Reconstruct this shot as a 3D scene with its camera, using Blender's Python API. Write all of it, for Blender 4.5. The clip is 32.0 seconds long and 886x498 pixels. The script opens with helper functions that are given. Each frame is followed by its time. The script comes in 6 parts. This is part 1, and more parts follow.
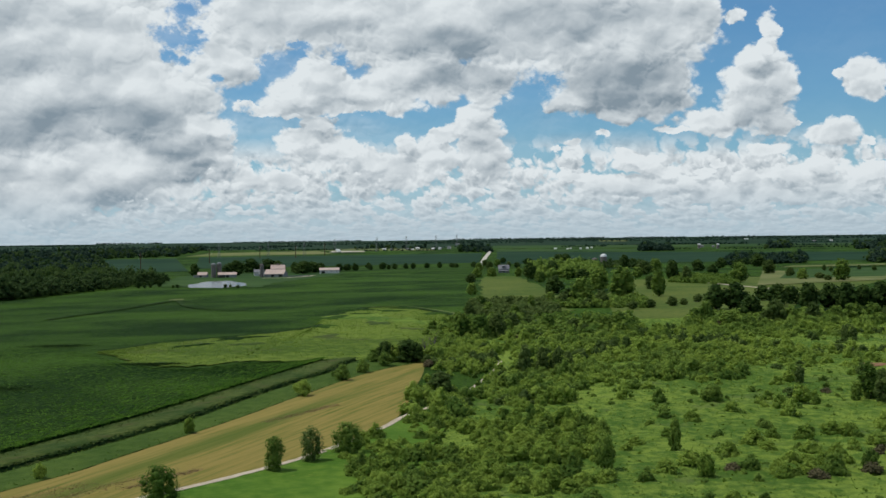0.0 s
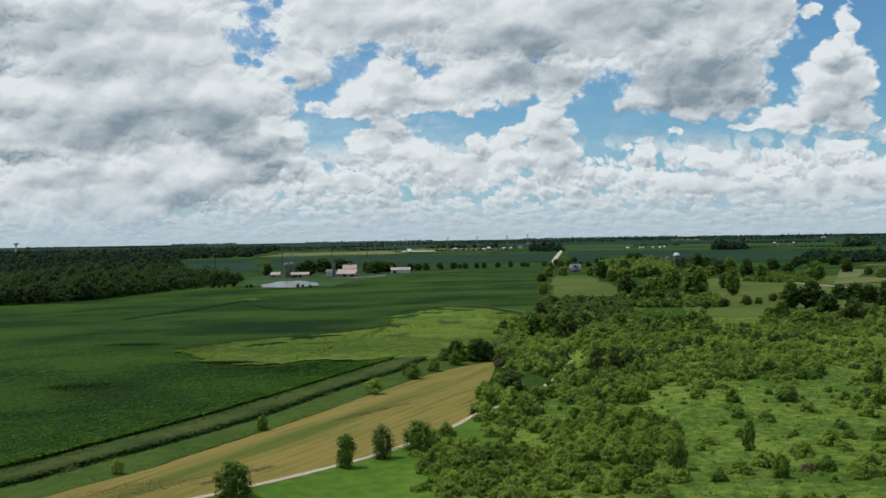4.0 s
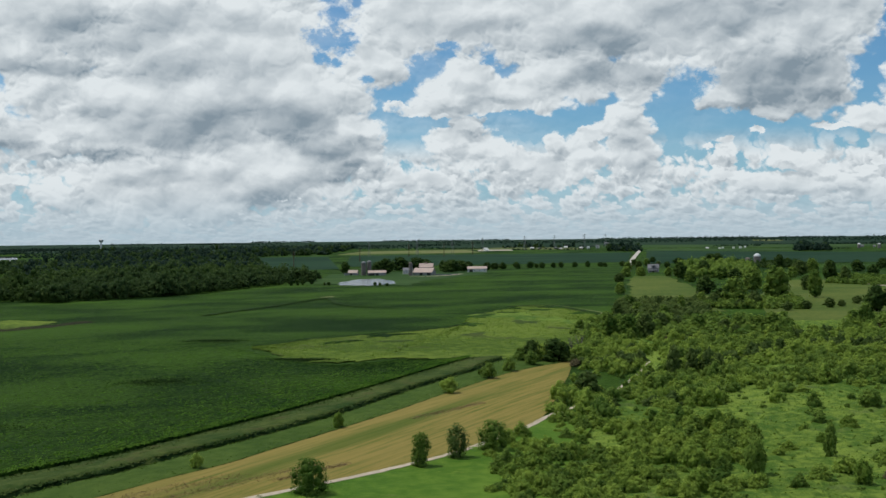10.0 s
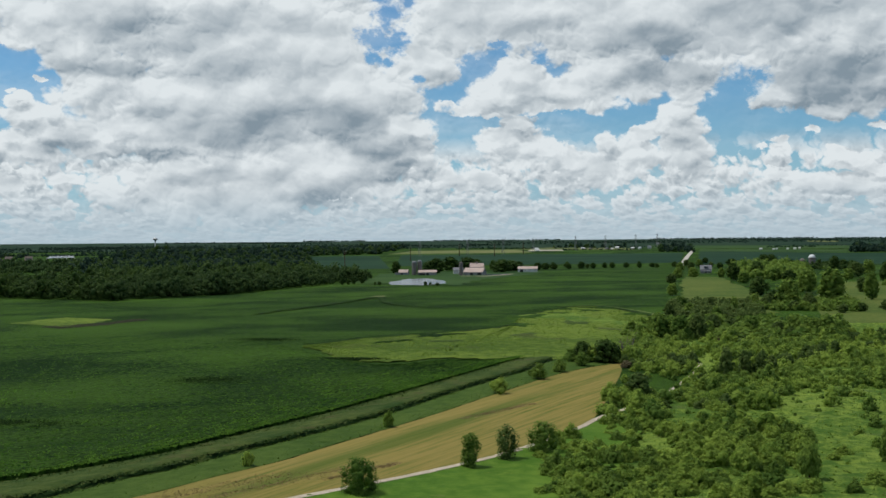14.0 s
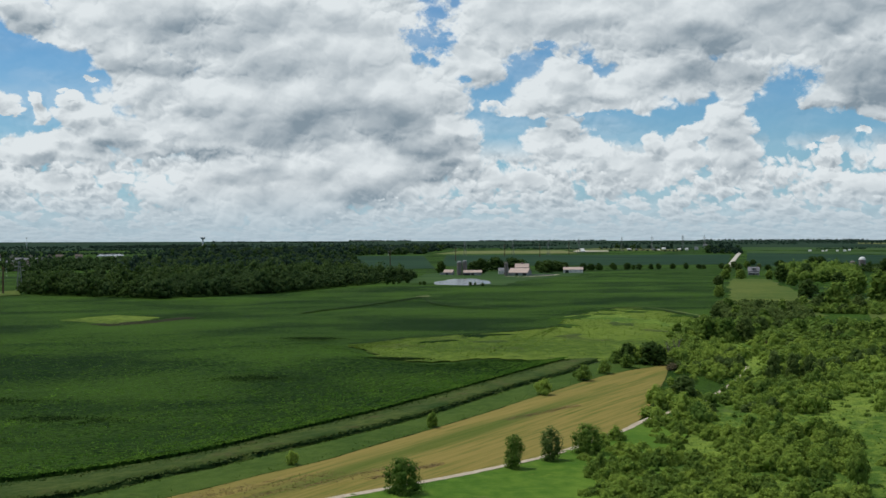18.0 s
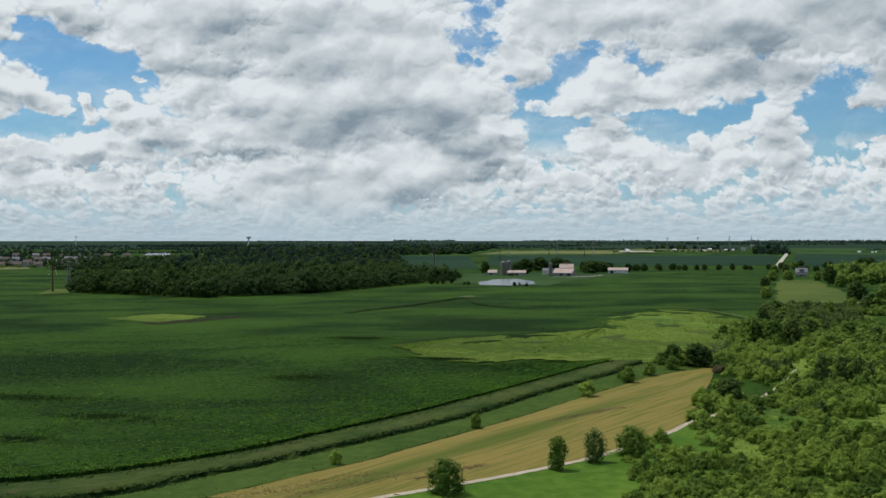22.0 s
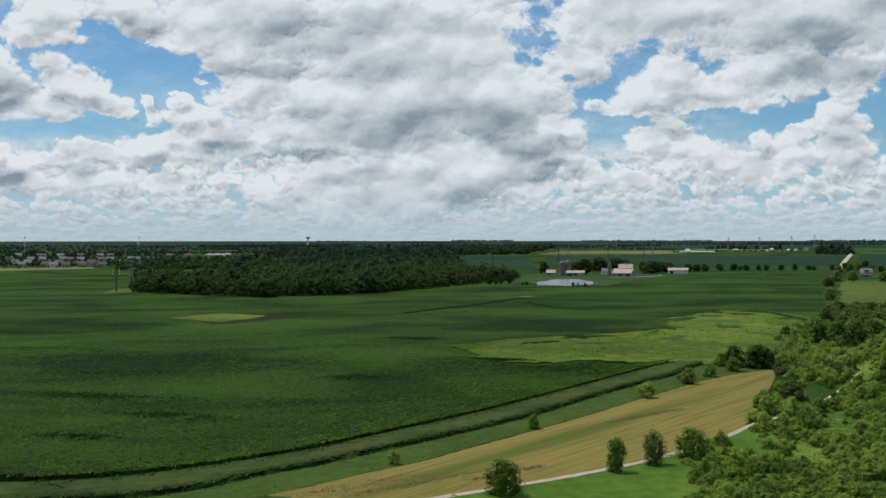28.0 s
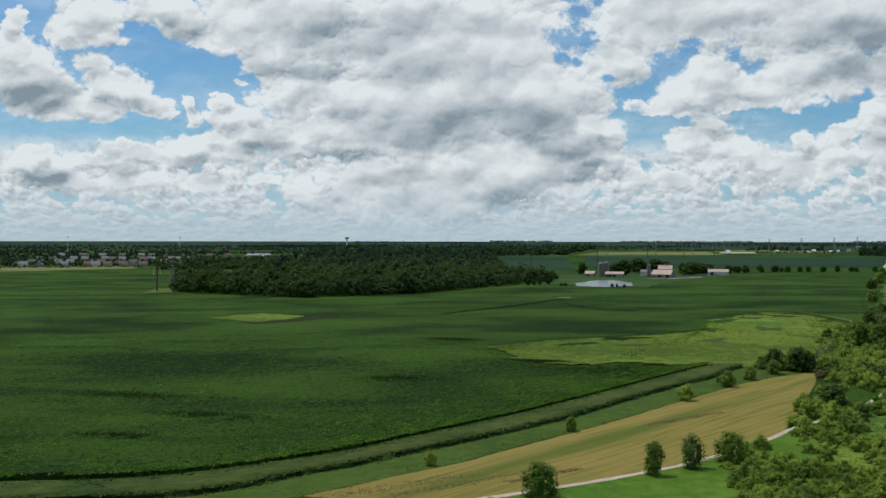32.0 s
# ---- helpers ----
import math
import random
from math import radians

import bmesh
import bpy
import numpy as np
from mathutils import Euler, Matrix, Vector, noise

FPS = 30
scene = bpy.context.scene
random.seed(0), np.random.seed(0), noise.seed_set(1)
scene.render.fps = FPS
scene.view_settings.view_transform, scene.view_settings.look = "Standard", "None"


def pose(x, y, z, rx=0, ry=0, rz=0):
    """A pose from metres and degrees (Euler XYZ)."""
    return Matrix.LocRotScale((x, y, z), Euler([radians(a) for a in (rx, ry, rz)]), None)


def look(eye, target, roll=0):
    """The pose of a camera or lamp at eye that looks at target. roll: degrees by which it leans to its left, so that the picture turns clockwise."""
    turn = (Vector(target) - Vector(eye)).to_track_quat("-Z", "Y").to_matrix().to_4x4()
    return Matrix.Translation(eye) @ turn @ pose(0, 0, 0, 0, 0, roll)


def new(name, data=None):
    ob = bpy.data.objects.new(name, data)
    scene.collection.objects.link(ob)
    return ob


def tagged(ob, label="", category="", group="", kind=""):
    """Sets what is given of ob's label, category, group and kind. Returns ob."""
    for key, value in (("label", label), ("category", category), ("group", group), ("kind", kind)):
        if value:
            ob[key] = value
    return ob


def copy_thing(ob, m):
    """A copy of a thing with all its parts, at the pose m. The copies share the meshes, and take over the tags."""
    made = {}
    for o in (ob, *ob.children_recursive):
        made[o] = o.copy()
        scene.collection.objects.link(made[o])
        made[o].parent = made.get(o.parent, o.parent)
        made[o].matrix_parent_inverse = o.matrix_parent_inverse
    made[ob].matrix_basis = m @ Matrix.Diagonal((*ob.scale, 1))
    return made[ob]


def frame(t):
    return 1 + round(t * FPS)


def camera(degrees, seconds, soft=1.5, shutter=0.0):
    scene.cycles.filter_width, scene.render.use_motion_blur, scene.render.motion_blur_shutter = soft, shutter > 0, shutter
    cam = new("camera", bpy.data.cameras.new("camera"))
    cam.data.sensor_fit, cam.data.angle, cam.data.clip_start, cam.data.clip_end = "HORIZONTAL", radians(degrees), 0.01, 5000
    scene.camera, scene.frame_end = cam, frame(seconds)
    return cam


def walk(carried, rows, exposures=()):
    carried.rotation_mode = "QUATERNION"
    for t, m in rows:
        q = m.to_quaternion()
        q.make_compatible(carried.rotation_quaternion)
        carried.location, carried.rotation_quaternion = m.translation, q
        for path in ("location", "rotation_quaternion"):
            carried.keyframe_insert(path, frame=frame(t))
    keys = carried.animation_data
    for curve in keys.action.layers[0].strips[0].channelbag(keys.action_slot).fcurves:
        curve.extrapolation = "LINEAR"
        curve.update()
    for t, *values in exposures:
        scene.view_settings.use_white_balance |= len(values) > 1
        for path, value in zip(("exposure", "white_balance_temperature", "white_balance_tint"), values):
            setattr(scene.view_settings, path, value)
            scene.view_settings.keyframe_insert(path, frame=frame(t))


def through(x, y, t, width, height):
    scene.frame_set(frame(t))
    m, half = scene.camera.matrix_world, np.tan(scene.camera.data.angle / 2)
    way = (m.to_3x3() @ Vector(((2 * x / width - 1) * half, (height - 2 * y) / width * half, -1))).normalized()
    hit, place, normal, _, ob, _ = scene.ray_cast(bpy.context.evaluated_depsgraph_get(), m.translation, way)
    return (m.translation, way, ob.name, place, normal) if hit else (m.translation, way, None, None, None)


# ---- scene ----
cam = camera(41.51, 32.0)
# seconds, x, y, z, yaw, pitch, lean to the right
PATH = [
    (0.0, 0.00, -0.00, 50.00, -0.000, -0.524, 0.743),
    (0.5, 0.05, -0.02, 49.96, 0.375, -0.527, 0.901),
    (1.0, 0.10, -0.04, 49.91, 0.997, -0.522, 1.007),
    (1.5, 0.14, -0.06, 49.87, 1.495, -0.514, 1.059),
    (2.0, 0.18, -0.08, 49.84, 1.936, -0.504, 1.075),
    (2.5, 0.22, -0.10, 49.81, 2.346, -0.497, 1.071),
    (3.0, 0.24, -0.12, 49.80, 2.713, -0.494, 1.050),
    (3.5, 0.26, -0.13, 49.79, 3.099, -0.492, 1.014),
    (5.5, 0.33, -0.18, 49.78, 4.537, -0.486, 0.792),
    (6.0, 0.36, -0.19, 49.78, 4.862, -0.485, 0.755),
    (6.5, 0.38, -0.19, 49.78, 5.126, -0.483, 0.782),
    (7.0, 0.40, -0.20, 49.79, 5.404, -0.481, 0.813),
    (7.5, 0.43, -0.20, 49.80, 5.684, -0.478, 0.828),
    (8.0, 0.45, -0.20, 49.82, 5.968, -0.478, 0.826),
    (8.5, 0.46, -0.19, 49.84, 6.288, -0.480, 0.809),
    (9.0, 0.47, -0.19, 49.86, 6.595, -0.484, 0.772),
    (9.5, 0.48, -0.18, 49.89, 6.927, -0.488, 0.716),
    (10.0, 0.49, -0.17, 49.92, 7.243, -0.491, 0.652),
    (10.5, 0.49, -0.17, 49.94, 7.549, -0.488, 0.591),
    (11.0, 0.48, -0.16, 49.97, 7.858, -0.487, 0.541),
    (11.5, 0.48, -0.14, 50.00, 8.226, -0.485, 0.506),
    (12.0, 0.47, -0.13, 50.02, 8.572, -0.479, 0.480),
    (12.5, 0.46, -0.11, 50.04, 8.875, -0.479, 0.465),
    (13.0, 0.46, -0.10, 50.06, 9.172, -0.483, 0.456),
    (13.5, 0.46, -0.07, 50.08, 9.428, -0.484, 0.456),
    (14.0, 0.47, -0.05, 50.10, 9.720, -0.484, 0.447),
    (14.5, 0.48, -0.02, 50.11, 9.996, -0.487, 0.422),
    (16.5, 0.53, 0.10, 50.19, 11.080, -0.482, 0.261),
    (17.0, 0.54, 0.13, 50.21, 11.374, -0.482, 0.222),
    (17.5, 0.55, 0.16, 50.23, 11.655, -0.474, 0.186),
    (18.0, 0.57, 0.19, 50.26, 11.941, -0.472, 0.161),
    (18.5, 0.58, 0.22, 50.29, 12.224, -0.474, 0.143),
    (19.0, 0.59, 0.25, 50.32, 12.502, -0.477, 0.124),
    (19.5, 0.59, 0.28, 50.35, 12.779, -0.472, 0.076),
    (20.0, 0.60, 0.31, 50.37, 13.057, -0.472, 0.033),
    (20.5, 0.60, 0.33, 50.39, 13.313, -0.474, 0.008),
    (21.0, 0.60, 0.36, 50.41, 13.587, -0.474, -0.000),
    (21.5, 0.61, 0.38, 50.43, 13.859, -0.476, 0.001),
    (22.0, 0.61, 0.40, 50.44, 14.110, -0.476, 0.009),
    (22.5, 0.62, 0.42, 50.45, 14.368, -0.475, 0.030),
    (23.0, 0.62, 0.44, 50.45, 14.615, -0.474, 0.054),
    (23.5, 0.63, 0.46, 50.46, 14.837, -0.479, 0.050),
    (24.0, 0.63, 0.48, 50.46, 15.071, -0.484, 0.045),
    (24.5, 0.63, 0.49, 50.46, 15.303, -0.487, 0.047),
    (25.0, 0.63, 0.51, 50.46, 15.516, -0.485, 0.054),
    (25.5, 0.64, 0.53, 50.47, 15.747, -0.486, 0.064),
    (27.5, 0.67, 0.63, 50.50, 16.728, -0.477, 0.064),
    (28.0, 0.69, 0.65, 50.52, 16.966, -0.473, 0.045),
    (28.5, 0.70, 0.68, 50.54, 17.217, -0.475, -0.011),
    (29.0, 0.73, 0.71, 50.56, 17.464, -0.474, -0.076),
    (29.5, 0.75, 0.74, 50.59, 17.702, -0.476, -0.129),
    (30.0, 0.78, 0.78, 50.62, 17.960, -0.478, -0.165),
    (30.5, 0.82, 0.82, 50.66, 18.194, -0.473, -0.186),
    (31.0, 0.85, 0.86, 50.70, 18.420, -0.470, -0.177),
    (31.5, 0.89, 0.89, 50.73, 18.644, -0.461, -0.138),
    (32.0, 0.93, 0.93, 50.77, 18.859, -0.449, -0.071),
]
walk(cam, [(t, pose(x, y, z, 90 + pitch, lean, yaw)) for t, x, y, z, yaw, pitch, lean in PATH])

# ---------------------------------------------------------------- light
SUN_AZ, SUN_EL = -78.0, 62.0            # degrees clockwise from +y, degrees above the horizon
sun_way = Vector((math.sin(radians(SUN_AZ)) * math.cos(radians(SUN_EL)), math.cos(radians(SUN_AZ)) * math.cos(radians(SUN_EL)), math.sin(radians(SUN_EL))))
sun_data = bpy.data.lights.new("sun", "SUN")
sun_data.energy, sun_data.angle, sun_data.color = 2.7, radians(0.6), (1.0, 0.95, 0.87)
sun = new("sun", sun_data)
sun.matrix_world = look(sun_way * 900, (0, 0, 0))
scene.view_settings.exposure = 0.0


class Nodes:
    """Short hand for building node trees."""

    def __init__(self, tree):
        self.tree = tree
        tree.nodes.clear()

    def add(self, kind, **props):
        node = self.tree.nodes.new(kind)
        for key, value in props.items():
            setattr(node, key, value)
        return node

    def put(self, socket, value):
        if isinstance(value, bpy.types.NodeSocket):
            self.tree.links.new(value, socket)
        else:
            socket.default_value = value

    def math(self, op, a, b=0.0, c=0.0, clamp=False):
        node = self.add("ShaderNodeMath", operation=op, use_clamp=clamp)
        for socket, value in zip(node.inputs, (a, b, c)):
            self.put(socket, value)
        return node.outputs[0]

    def span(self, value, a, b, c=0.0, d=1.0, smooth=True):
        node = self.add("ShaderNodeMapRange", interpolation_type="SMOOTHSTEP" if smooth else "LINEAR")
        for socket, v in zip(node.inputs, (value, a, b, c, d)):
            self.put(socket, v)
        return node.outputs[0]

    def noise(self, vector, scale, detail=4.0, rough=0.55, lacunarity=2.0, warp=0.0):
        node = self.add("ShaderNodeTexNoise")
        self.put(node.inputs["Vector"], vector)
        for key, value in (("Scale", scale), ("Detail", detail), ("Roughness", rough), ("Lacunarity", lacunarity), ("Distortion", warp)):
            node.inputs[key].default_value = value
        return node.outputs["Fac"]

    def mix(self, fac, a, b, blend="MIX"):
        node = self.add("ShaderNodeMix", data_type="RGBA", blend_type=blend)
        self.put(node.inputs[0], fac)
        self.put(node.inputs[6], a if isinstance(a, bpy.types.NodeSocket) else (*a, 1.0))
        self.put(node.inputs[7], b if isinstance(b, bpy.types.NodeSocket) else (*b, 1.0))
        return node.outputs[2]

    def xyz(self, x, y, z):
        node = self.add("ShaderNodeCombineXYZ")
        for socket, value in zip(node.inputs, (x, y, z)):
            self.put(socket, value)
        return node.outputs[0]


world = bpy.data.worlds.new("sky")
world.use_nodes = True
scene.world = world
W = Nodes(world.node_tree)
way = W.add("ShaderNodeTexCoord").outputs["Generated"]
parts = W.add("ShaderNodeSeparateXYZ")
W.put(parts.inputs[0], way)
az = W.math("MULTIPLY", W.math("ARCTAN2", parts.outputs[0], parts.outputs[1]), 57.2958)
el = W.math("MULTIPLY", W.math("ARCSINE", parts.outputs[2]), 57.2958)


class Field:
    """The nearness to the nearest of many ovals in the sky, in degrees of azimuth and elevation."""

    def __init__(self, spot, soft):
        self.spot, self.soft, self.value = spot, soft, None

    def add(self, a, e, ra, re, weight=None):
        node = W.add("ShaderNodeVectorMath", operation="MULTIPLY_ADD")
        W.put(node.inputs[0], self.spot)
        node.inputs[1].default_value, node.inputs[2].default_value = (1 / ra, 1 / re, 0), (-a / ra, -e / re, 0)
        size = W.add("ShaderNodeVectorMath", operation="LENGTH")
        W.put(size.inputs[0], node.outputs[0])
        near = W.math("SUBTRACT", 1.0, size.outputs["Value"])
        if weight is not None:
            near = W.math("MULTIPLY", W.span(near, -0.25, 0.55), weight)
            self.value = near if self.value is None else W.math("MAXIMUM", self.value, near)
        else:
            self.value = near if self.value is None else W.math("SMOOTH_MAX", self.value, near, self.soft)


plain = W.xyz(az, el, 0.0)
askew = W.xyz(W.math("MULTIPLY_ADD", az, 0.83, W.math("MULTIPLY", el, 0.66)), W.math("MULTIPLY_ADD", az, -0.47, W.math("MULTIPLY", el, 1.05)), W.math("MULTIPLY_ADD", az, 0.11, 3.37))


def warped(scale, amount, detail, rough):
    node = W.add("ShaderNodeTexNoise")
    W.put(node.inputs["Vector"], askew)
    for key, value in (("Scale", scale), ("Detail", detail), ("Roughness", rough)):
        node.inputs[key].default_value = value
    shift = W.add("ShaderNodeVectorMath", operation="MULTIPLY_ADD")
    W.put(shift.inputs[0], node.outputs["Color"])
    shift.inputs[1].default_value, shift.inputs[2].default_value = (amount, amount * 0.8, 0), (-amount * 0.5, -amount * 0.4, 0)
    return shift.outputs[0]


def plus(a, b):
    node = W.add("ShaderNodeVectorMath", operation="ADD")
    W.put(node.inputs[0], a)
    W.put(node.inputs[1], b)
    return node.outputs[0]


spot = plus(plain, warped(0.55, 2.0, 7.0, 0.62))
puffs, gaps, greys = Field(spot, 0.12), Field(plus(plain, warped(0.9, 1.5, 7.0, 0.7)), 0.1), Field(plus(plain, warped(0.4, 2.2, 6.0, 0.6)), 0.1)
higher = Field(plus(spot, W.xyz(-0.12, 0.55, 0.0)), 0.12)
gap, grey = gaps.add, greys.add


def puff(a, e, ra, re):
    puffs.add(a, e, ra, re)
    higher.add(a, e, ra, re)


puff(-18.44, 9.66, 9.14, 3.32)
puff(-19.74, 6.28, 9.14, 3.32)
puff(-14.92, 6.91, 4.85, 3.60)
puff(-12.85, 4.80, 3.19, 2.22)
puff(-11.12, 5.35, 1.16, 0.83)
puff(-15.49, 3.45, 5.82, 1.94)
puff(-20.29, 2.65, 6.65, 2.22)
puff(-10.47, 3.86, 0.78, 0.55)
puff(-8.75, 10.71, 3.05, 2.08)
puff(-10.13, 8.57, 1.80, 1.33)
puff(-5.48, 10.87, 5.54, 1.94)
puff(0.04, 10.44, 7.20, 2.77)
puff(5.54, 10.31, 6.65, 2.63)
puff(10.41, 10.12, 3.19, 2.35)
puff(12.66, 10.27, 1.11, 1.25)
puff(-5.79, 7.79, 1.80, 1.38)
puff(-6.63, 6.84, 2.22, 0.94)
puff(-3.88, 7.11, 3.05, 1.05)
puff(-1.11, 7.76, 3.60, 1.33)
puff(2.21, 7.71, 2.08, 1.25)
puff(-4.44, 6.43, 2.63, 0.44)
puff(-9.49, 6.49, 0.89, 0.30)
puff(-8.41, 6.30, 1.38, 0.33)
puff(-7.05, 6.03, 0.83, 0.22)
puff(8.23, 7.55, 3.46, 2.08)
puff(10.64, 7.20, 1.72, 1.66)
puff(7.03, 9.20, 1.11, 0.83)
puff(6.59, 6.53, 1.44, 0.91)
puff(5.36, 6.42, 0.66, 0.55)
puff(8.48, 5.93, 1.66, 0.50)
puff(15.70, 9.63, 0.66, 0.66)
puff(15.49, 8.61, 0.61, 0.72)
puff(15.23, 8.05, 1.38, 0.89)
puff(14.83, 7.29, 1.33, 1.11)
puff(15.98, 6.97, 1.11, 1.11)
puff(15.08, 6.09, 1.94, 1.33)
puff(13.00, 5.38, 1.72, 0.75)
puff(11.28, 5.09, 1.16, 0.28)
puff(16.09, 5.26, 1.00, 0.72)
puff(16.98, 5.28, 0.33, 0.14)
puff(14.22, 10.24, 0.61, 0.44)
puff(19.96, 7.14, 1.00, 1.00)
puff(19.11, 7.32, 0.39, 0.33)
puff(18.59, 4.64, 1.22, 0.72)
puff(19.94, 4.25, 0.39, 0.33)
puff(15.57, 3.99, 1.22, 0.44)
puff(1.69, 5.95, 1.22, 0.66)
puff(1.90, 5.13, 1.33, 1.16)
puff(0.80, 5.42, 0.61, 0.61)
puff(2.16, 3.89, 1.55, 1.11)
puff(0.10, 4.88, 0.66, 0.44)
puff(-1.70, 4.49, 0.61, 0.72)
puff(-0.32, 4.06, 1.38, 0.94)
puff(-5.96, 5.48, 1.00, 0.50)
puff(-6.66, 4.80, 1.66, 0.72)
puff(-5.57, 4.39, 1.55, 1.05)
puff(-4.47, 4.24, 1.11, 0.66)
puff(-3.37, 3.68, 1.55, 0.89)
puff(-1.86, 3.39, 1.66, 1.00)
puff(-7.21, 4.12, 0.66, 0.28)
puff(-9.27, 2.90, 1.22, 0.72)
puff(-7.78, 2.89, 1.11, 0.55)
puff(5.74, 4.15, 0.47, 0.19)
puff(6.56, 4.00, 0.61, 0.55)
puff(6.43, 4.57, 0.39, 0.22)
puff(6.55, 2.93, 0.94, 0.30)
puff(9.53, 3.52, 1.38, 0.50)
puff(9.00, 3.89, 0.83, 0.33)
puff(10.60, 3.17, 1.11, 0.39)
puff(12.32, 3.13, 0.61, 0.28)
puff(13.11, 3.51, 0.39, 0.28)
puff(7.66, 4.87, 0.44, 0.22)
puff(7.90, 2.41, 1.66, 0.66)
puff(10.05, 2.37, 1.94, 0.72)
puff(12.05, 2.46, 1.25, 0.61)
puff(13.48, 1.89, 1.66, 0.61)
puff(14.66, 2.53, 0.94, 0.61)
puff(16.57, 2.74, 1.66, 0.50)
puff(18.08, 3.22, 1.22, 0.50)
puff(18.57, 2.29, 1.38, 0.61)
puff(20.04, 2.64, 1.38, 0.55)
puff(16.06, 1.83, 2.22, 0.61)
puff(-38.81, 8.33, 1.72, 1.27)
puff(-38.32, 7.34, 2.35, 1.44)
puff(-37.59, 6.47, 2.49, 1.00)
puff(-35.47, 8.11, 0.94, 0.72)
puff(-34.96, 7.23, 1.22, 0.94)
puff(-33.94, 7.00, 1.44, 1.00)
puff(-33.04, 6.37, 1.27, 0.66)
puff(-32.13, 5.87, 0.50, 0.19)
puff(-35.85, 6.15, 2.22, 0.66)
puff(-35.59, 10.29, 1.72, 1.16)
puff(-36.72, 9.41, 1.11, 0.61)
puff(-34.96, 9.43, 1.11, 0.61)
puff(-32.52, 10.84, 1.66, 1.05)
puff(-31.21, 10.12, 1.38, 0.94)
puff(-30.42, 9.49, 0.72, 0.39)
puff(-28.56, 10.35, 2.49, 1.72)
puff(-27.21, 8.80, 1.66, 1.27)
puff(-25.58, 7.76, 1.94, 1.27)
puff(-23.40, 6.71, 3.05, 1.66)
puff(-26.13, 10.68, 4.43, 2.49)
puff(-24.49, 5.34, 1.94, 1.11)
puff(-31.00, 6.62, 0.44, 0.39)
puff(-30.90, 5.90, 0.50, 0.55)
puff(-29.57, 6.65, 0.72, 0.44)
puff(-29.23, 5.94, 1.11, 0.78)
puff(-28.15, 6.09, 0.61, 0.39)
puff(-28.02, 5.15, 1.52, 1.05)
puff(-26.67, 5.04, 1.00, 0.72)
puff(-25.72, 5.05, 0.83, 0.55)
puff(-26.13, 4.36, 1.66, 0.72)
puff(-29.89, 4.85, 1.22, 0.55)
puff(-31.21, 4.29, 1.66, 0.89)
puff(-29.09, 4.19, 1.94, 0.83)
puff(-33.04, 3.99, 1.11, 0.50)
puff(-34.58, 4.40, 0.78, 0.44)
puff(-34.07, 3.83, 1.66, 0.72)
puff(-35.85, 3.79, 1.22, 0.44)
puff(-38.09, 4.00, 1.00, 0.61)
puff(-37.59, 3.23, 1.44, 0.83)
puff(-38.57, 3.47, 1.11, 0.94)
puff(-36.60, 2.73, 1.66, 0.72)
puff(-33.56, 2.78, 2.22, 0.72)
puff(-30.69, 2.55, 1.66, 0.61)
puff(-27.48, 2.85, 1.00, 0.44)
puff(-24.90, 3.01, 0.55, 0.36)
puff(-24.22, 2.46, 0.55, 0.28)
puff(-39.05, 9.83, 0.61, 0.72)
puff(-28.69, 7.56, 0.39, 0.14)
puff(-29.76, 7.13, 0.28, 0.11)
gap(-12.23, 10.90, 0.83, 0.61)
gap(-12.78, 9.71, 0.89, 0.78)
gap(-11.94, 9.47, 0.61, 0.66)
gap(-13.05, 8.92, 0.39, 0.50)
gap(-12.48, 8.53, 0.33, 0.39)
gap(-8.02, 8.46, 0.72, 0.55)
gap(-8.52, 8.05, 0.39, 0.55)
gap(-9.88, 7.10, 0.83, 0.33)
gap(-8.93, 7.38, 0.50, 0.33)
gap(-6.87, 9.27, 0.55, 0.19)
gap(-4.82, 8.65, 0.50, 0.22)
gap(-10.81, 7.76, 0.28, 0.22)
gap(4.54, 7.12, 1.00, 0.78)
gap(5.51, 7.50, 0.55, 0.44)
gap(-9.51, 5.08, 0.61, 1.25)
gap(-9.12, 3.86, 0.61, 0.61)
grey(-16.74, 5.69, 5.26, 1.11, 0.55)
grey(-12.85, 4.67, 1.94, 0.72, 0.90)
grey(-18.52, 4.88, 3.32, 0.61, 0.50)
grey(-20.45, 8.06, 1.66, 1.11, 0.35)
grey(-19.67, 10.62, 3.32, 0.72, 0.40)
grey(-12.61, 3.05, 1.94, 0.44, 0.60)
grey(-15.51, 1.99, 2.49, 0.50, 0.50)
grey(1.38, 7.86, 3.05, 0.72, 0.85)
grey(0.03, 9.64, 3.32, 1.66, 0.40)
grey(9.03, 7.26, 3.32, 1.66, 0.90)
grey(10.63, 6.67, 1.66, 1.11, 0.70)
grey(7.18, 10.79, 6.09, 1.38, 0.50)
grey(-5.76, 10.34, 2.49, 0.83, 0.30)
grey(15.35, 7.78, 1.00, 0.44, 0.60)
grey(15.58, 5.41, 1.66, 1.11, 0.25)
grey(-3.94, 2.45, 1.66, 0.50, 0.45)
grey(2.16, 3.61, 1.66, 0.55, 0.30)
grey(7.94, 5.54, 1.66, 0.39, 0.60)
grey(-4.98, 6.70, 2.22, 0.39, 0.30)
grey(-20.77, 3.16, 1.66, 0.50, 0.50)
grey(-11.01, 3.45, 1.66, 0.50, 0.55)
grey(18.59, 4.25, 1.11, 0.39, 0.25)
grey(-38.08, 6.58, 2.49, 0.83, 0.70)
grey(-34.07, 6.34, 1.94, 0.55, 0.50)
grey(-23.67, 9.67, 3.60, 1.11, 0.45)
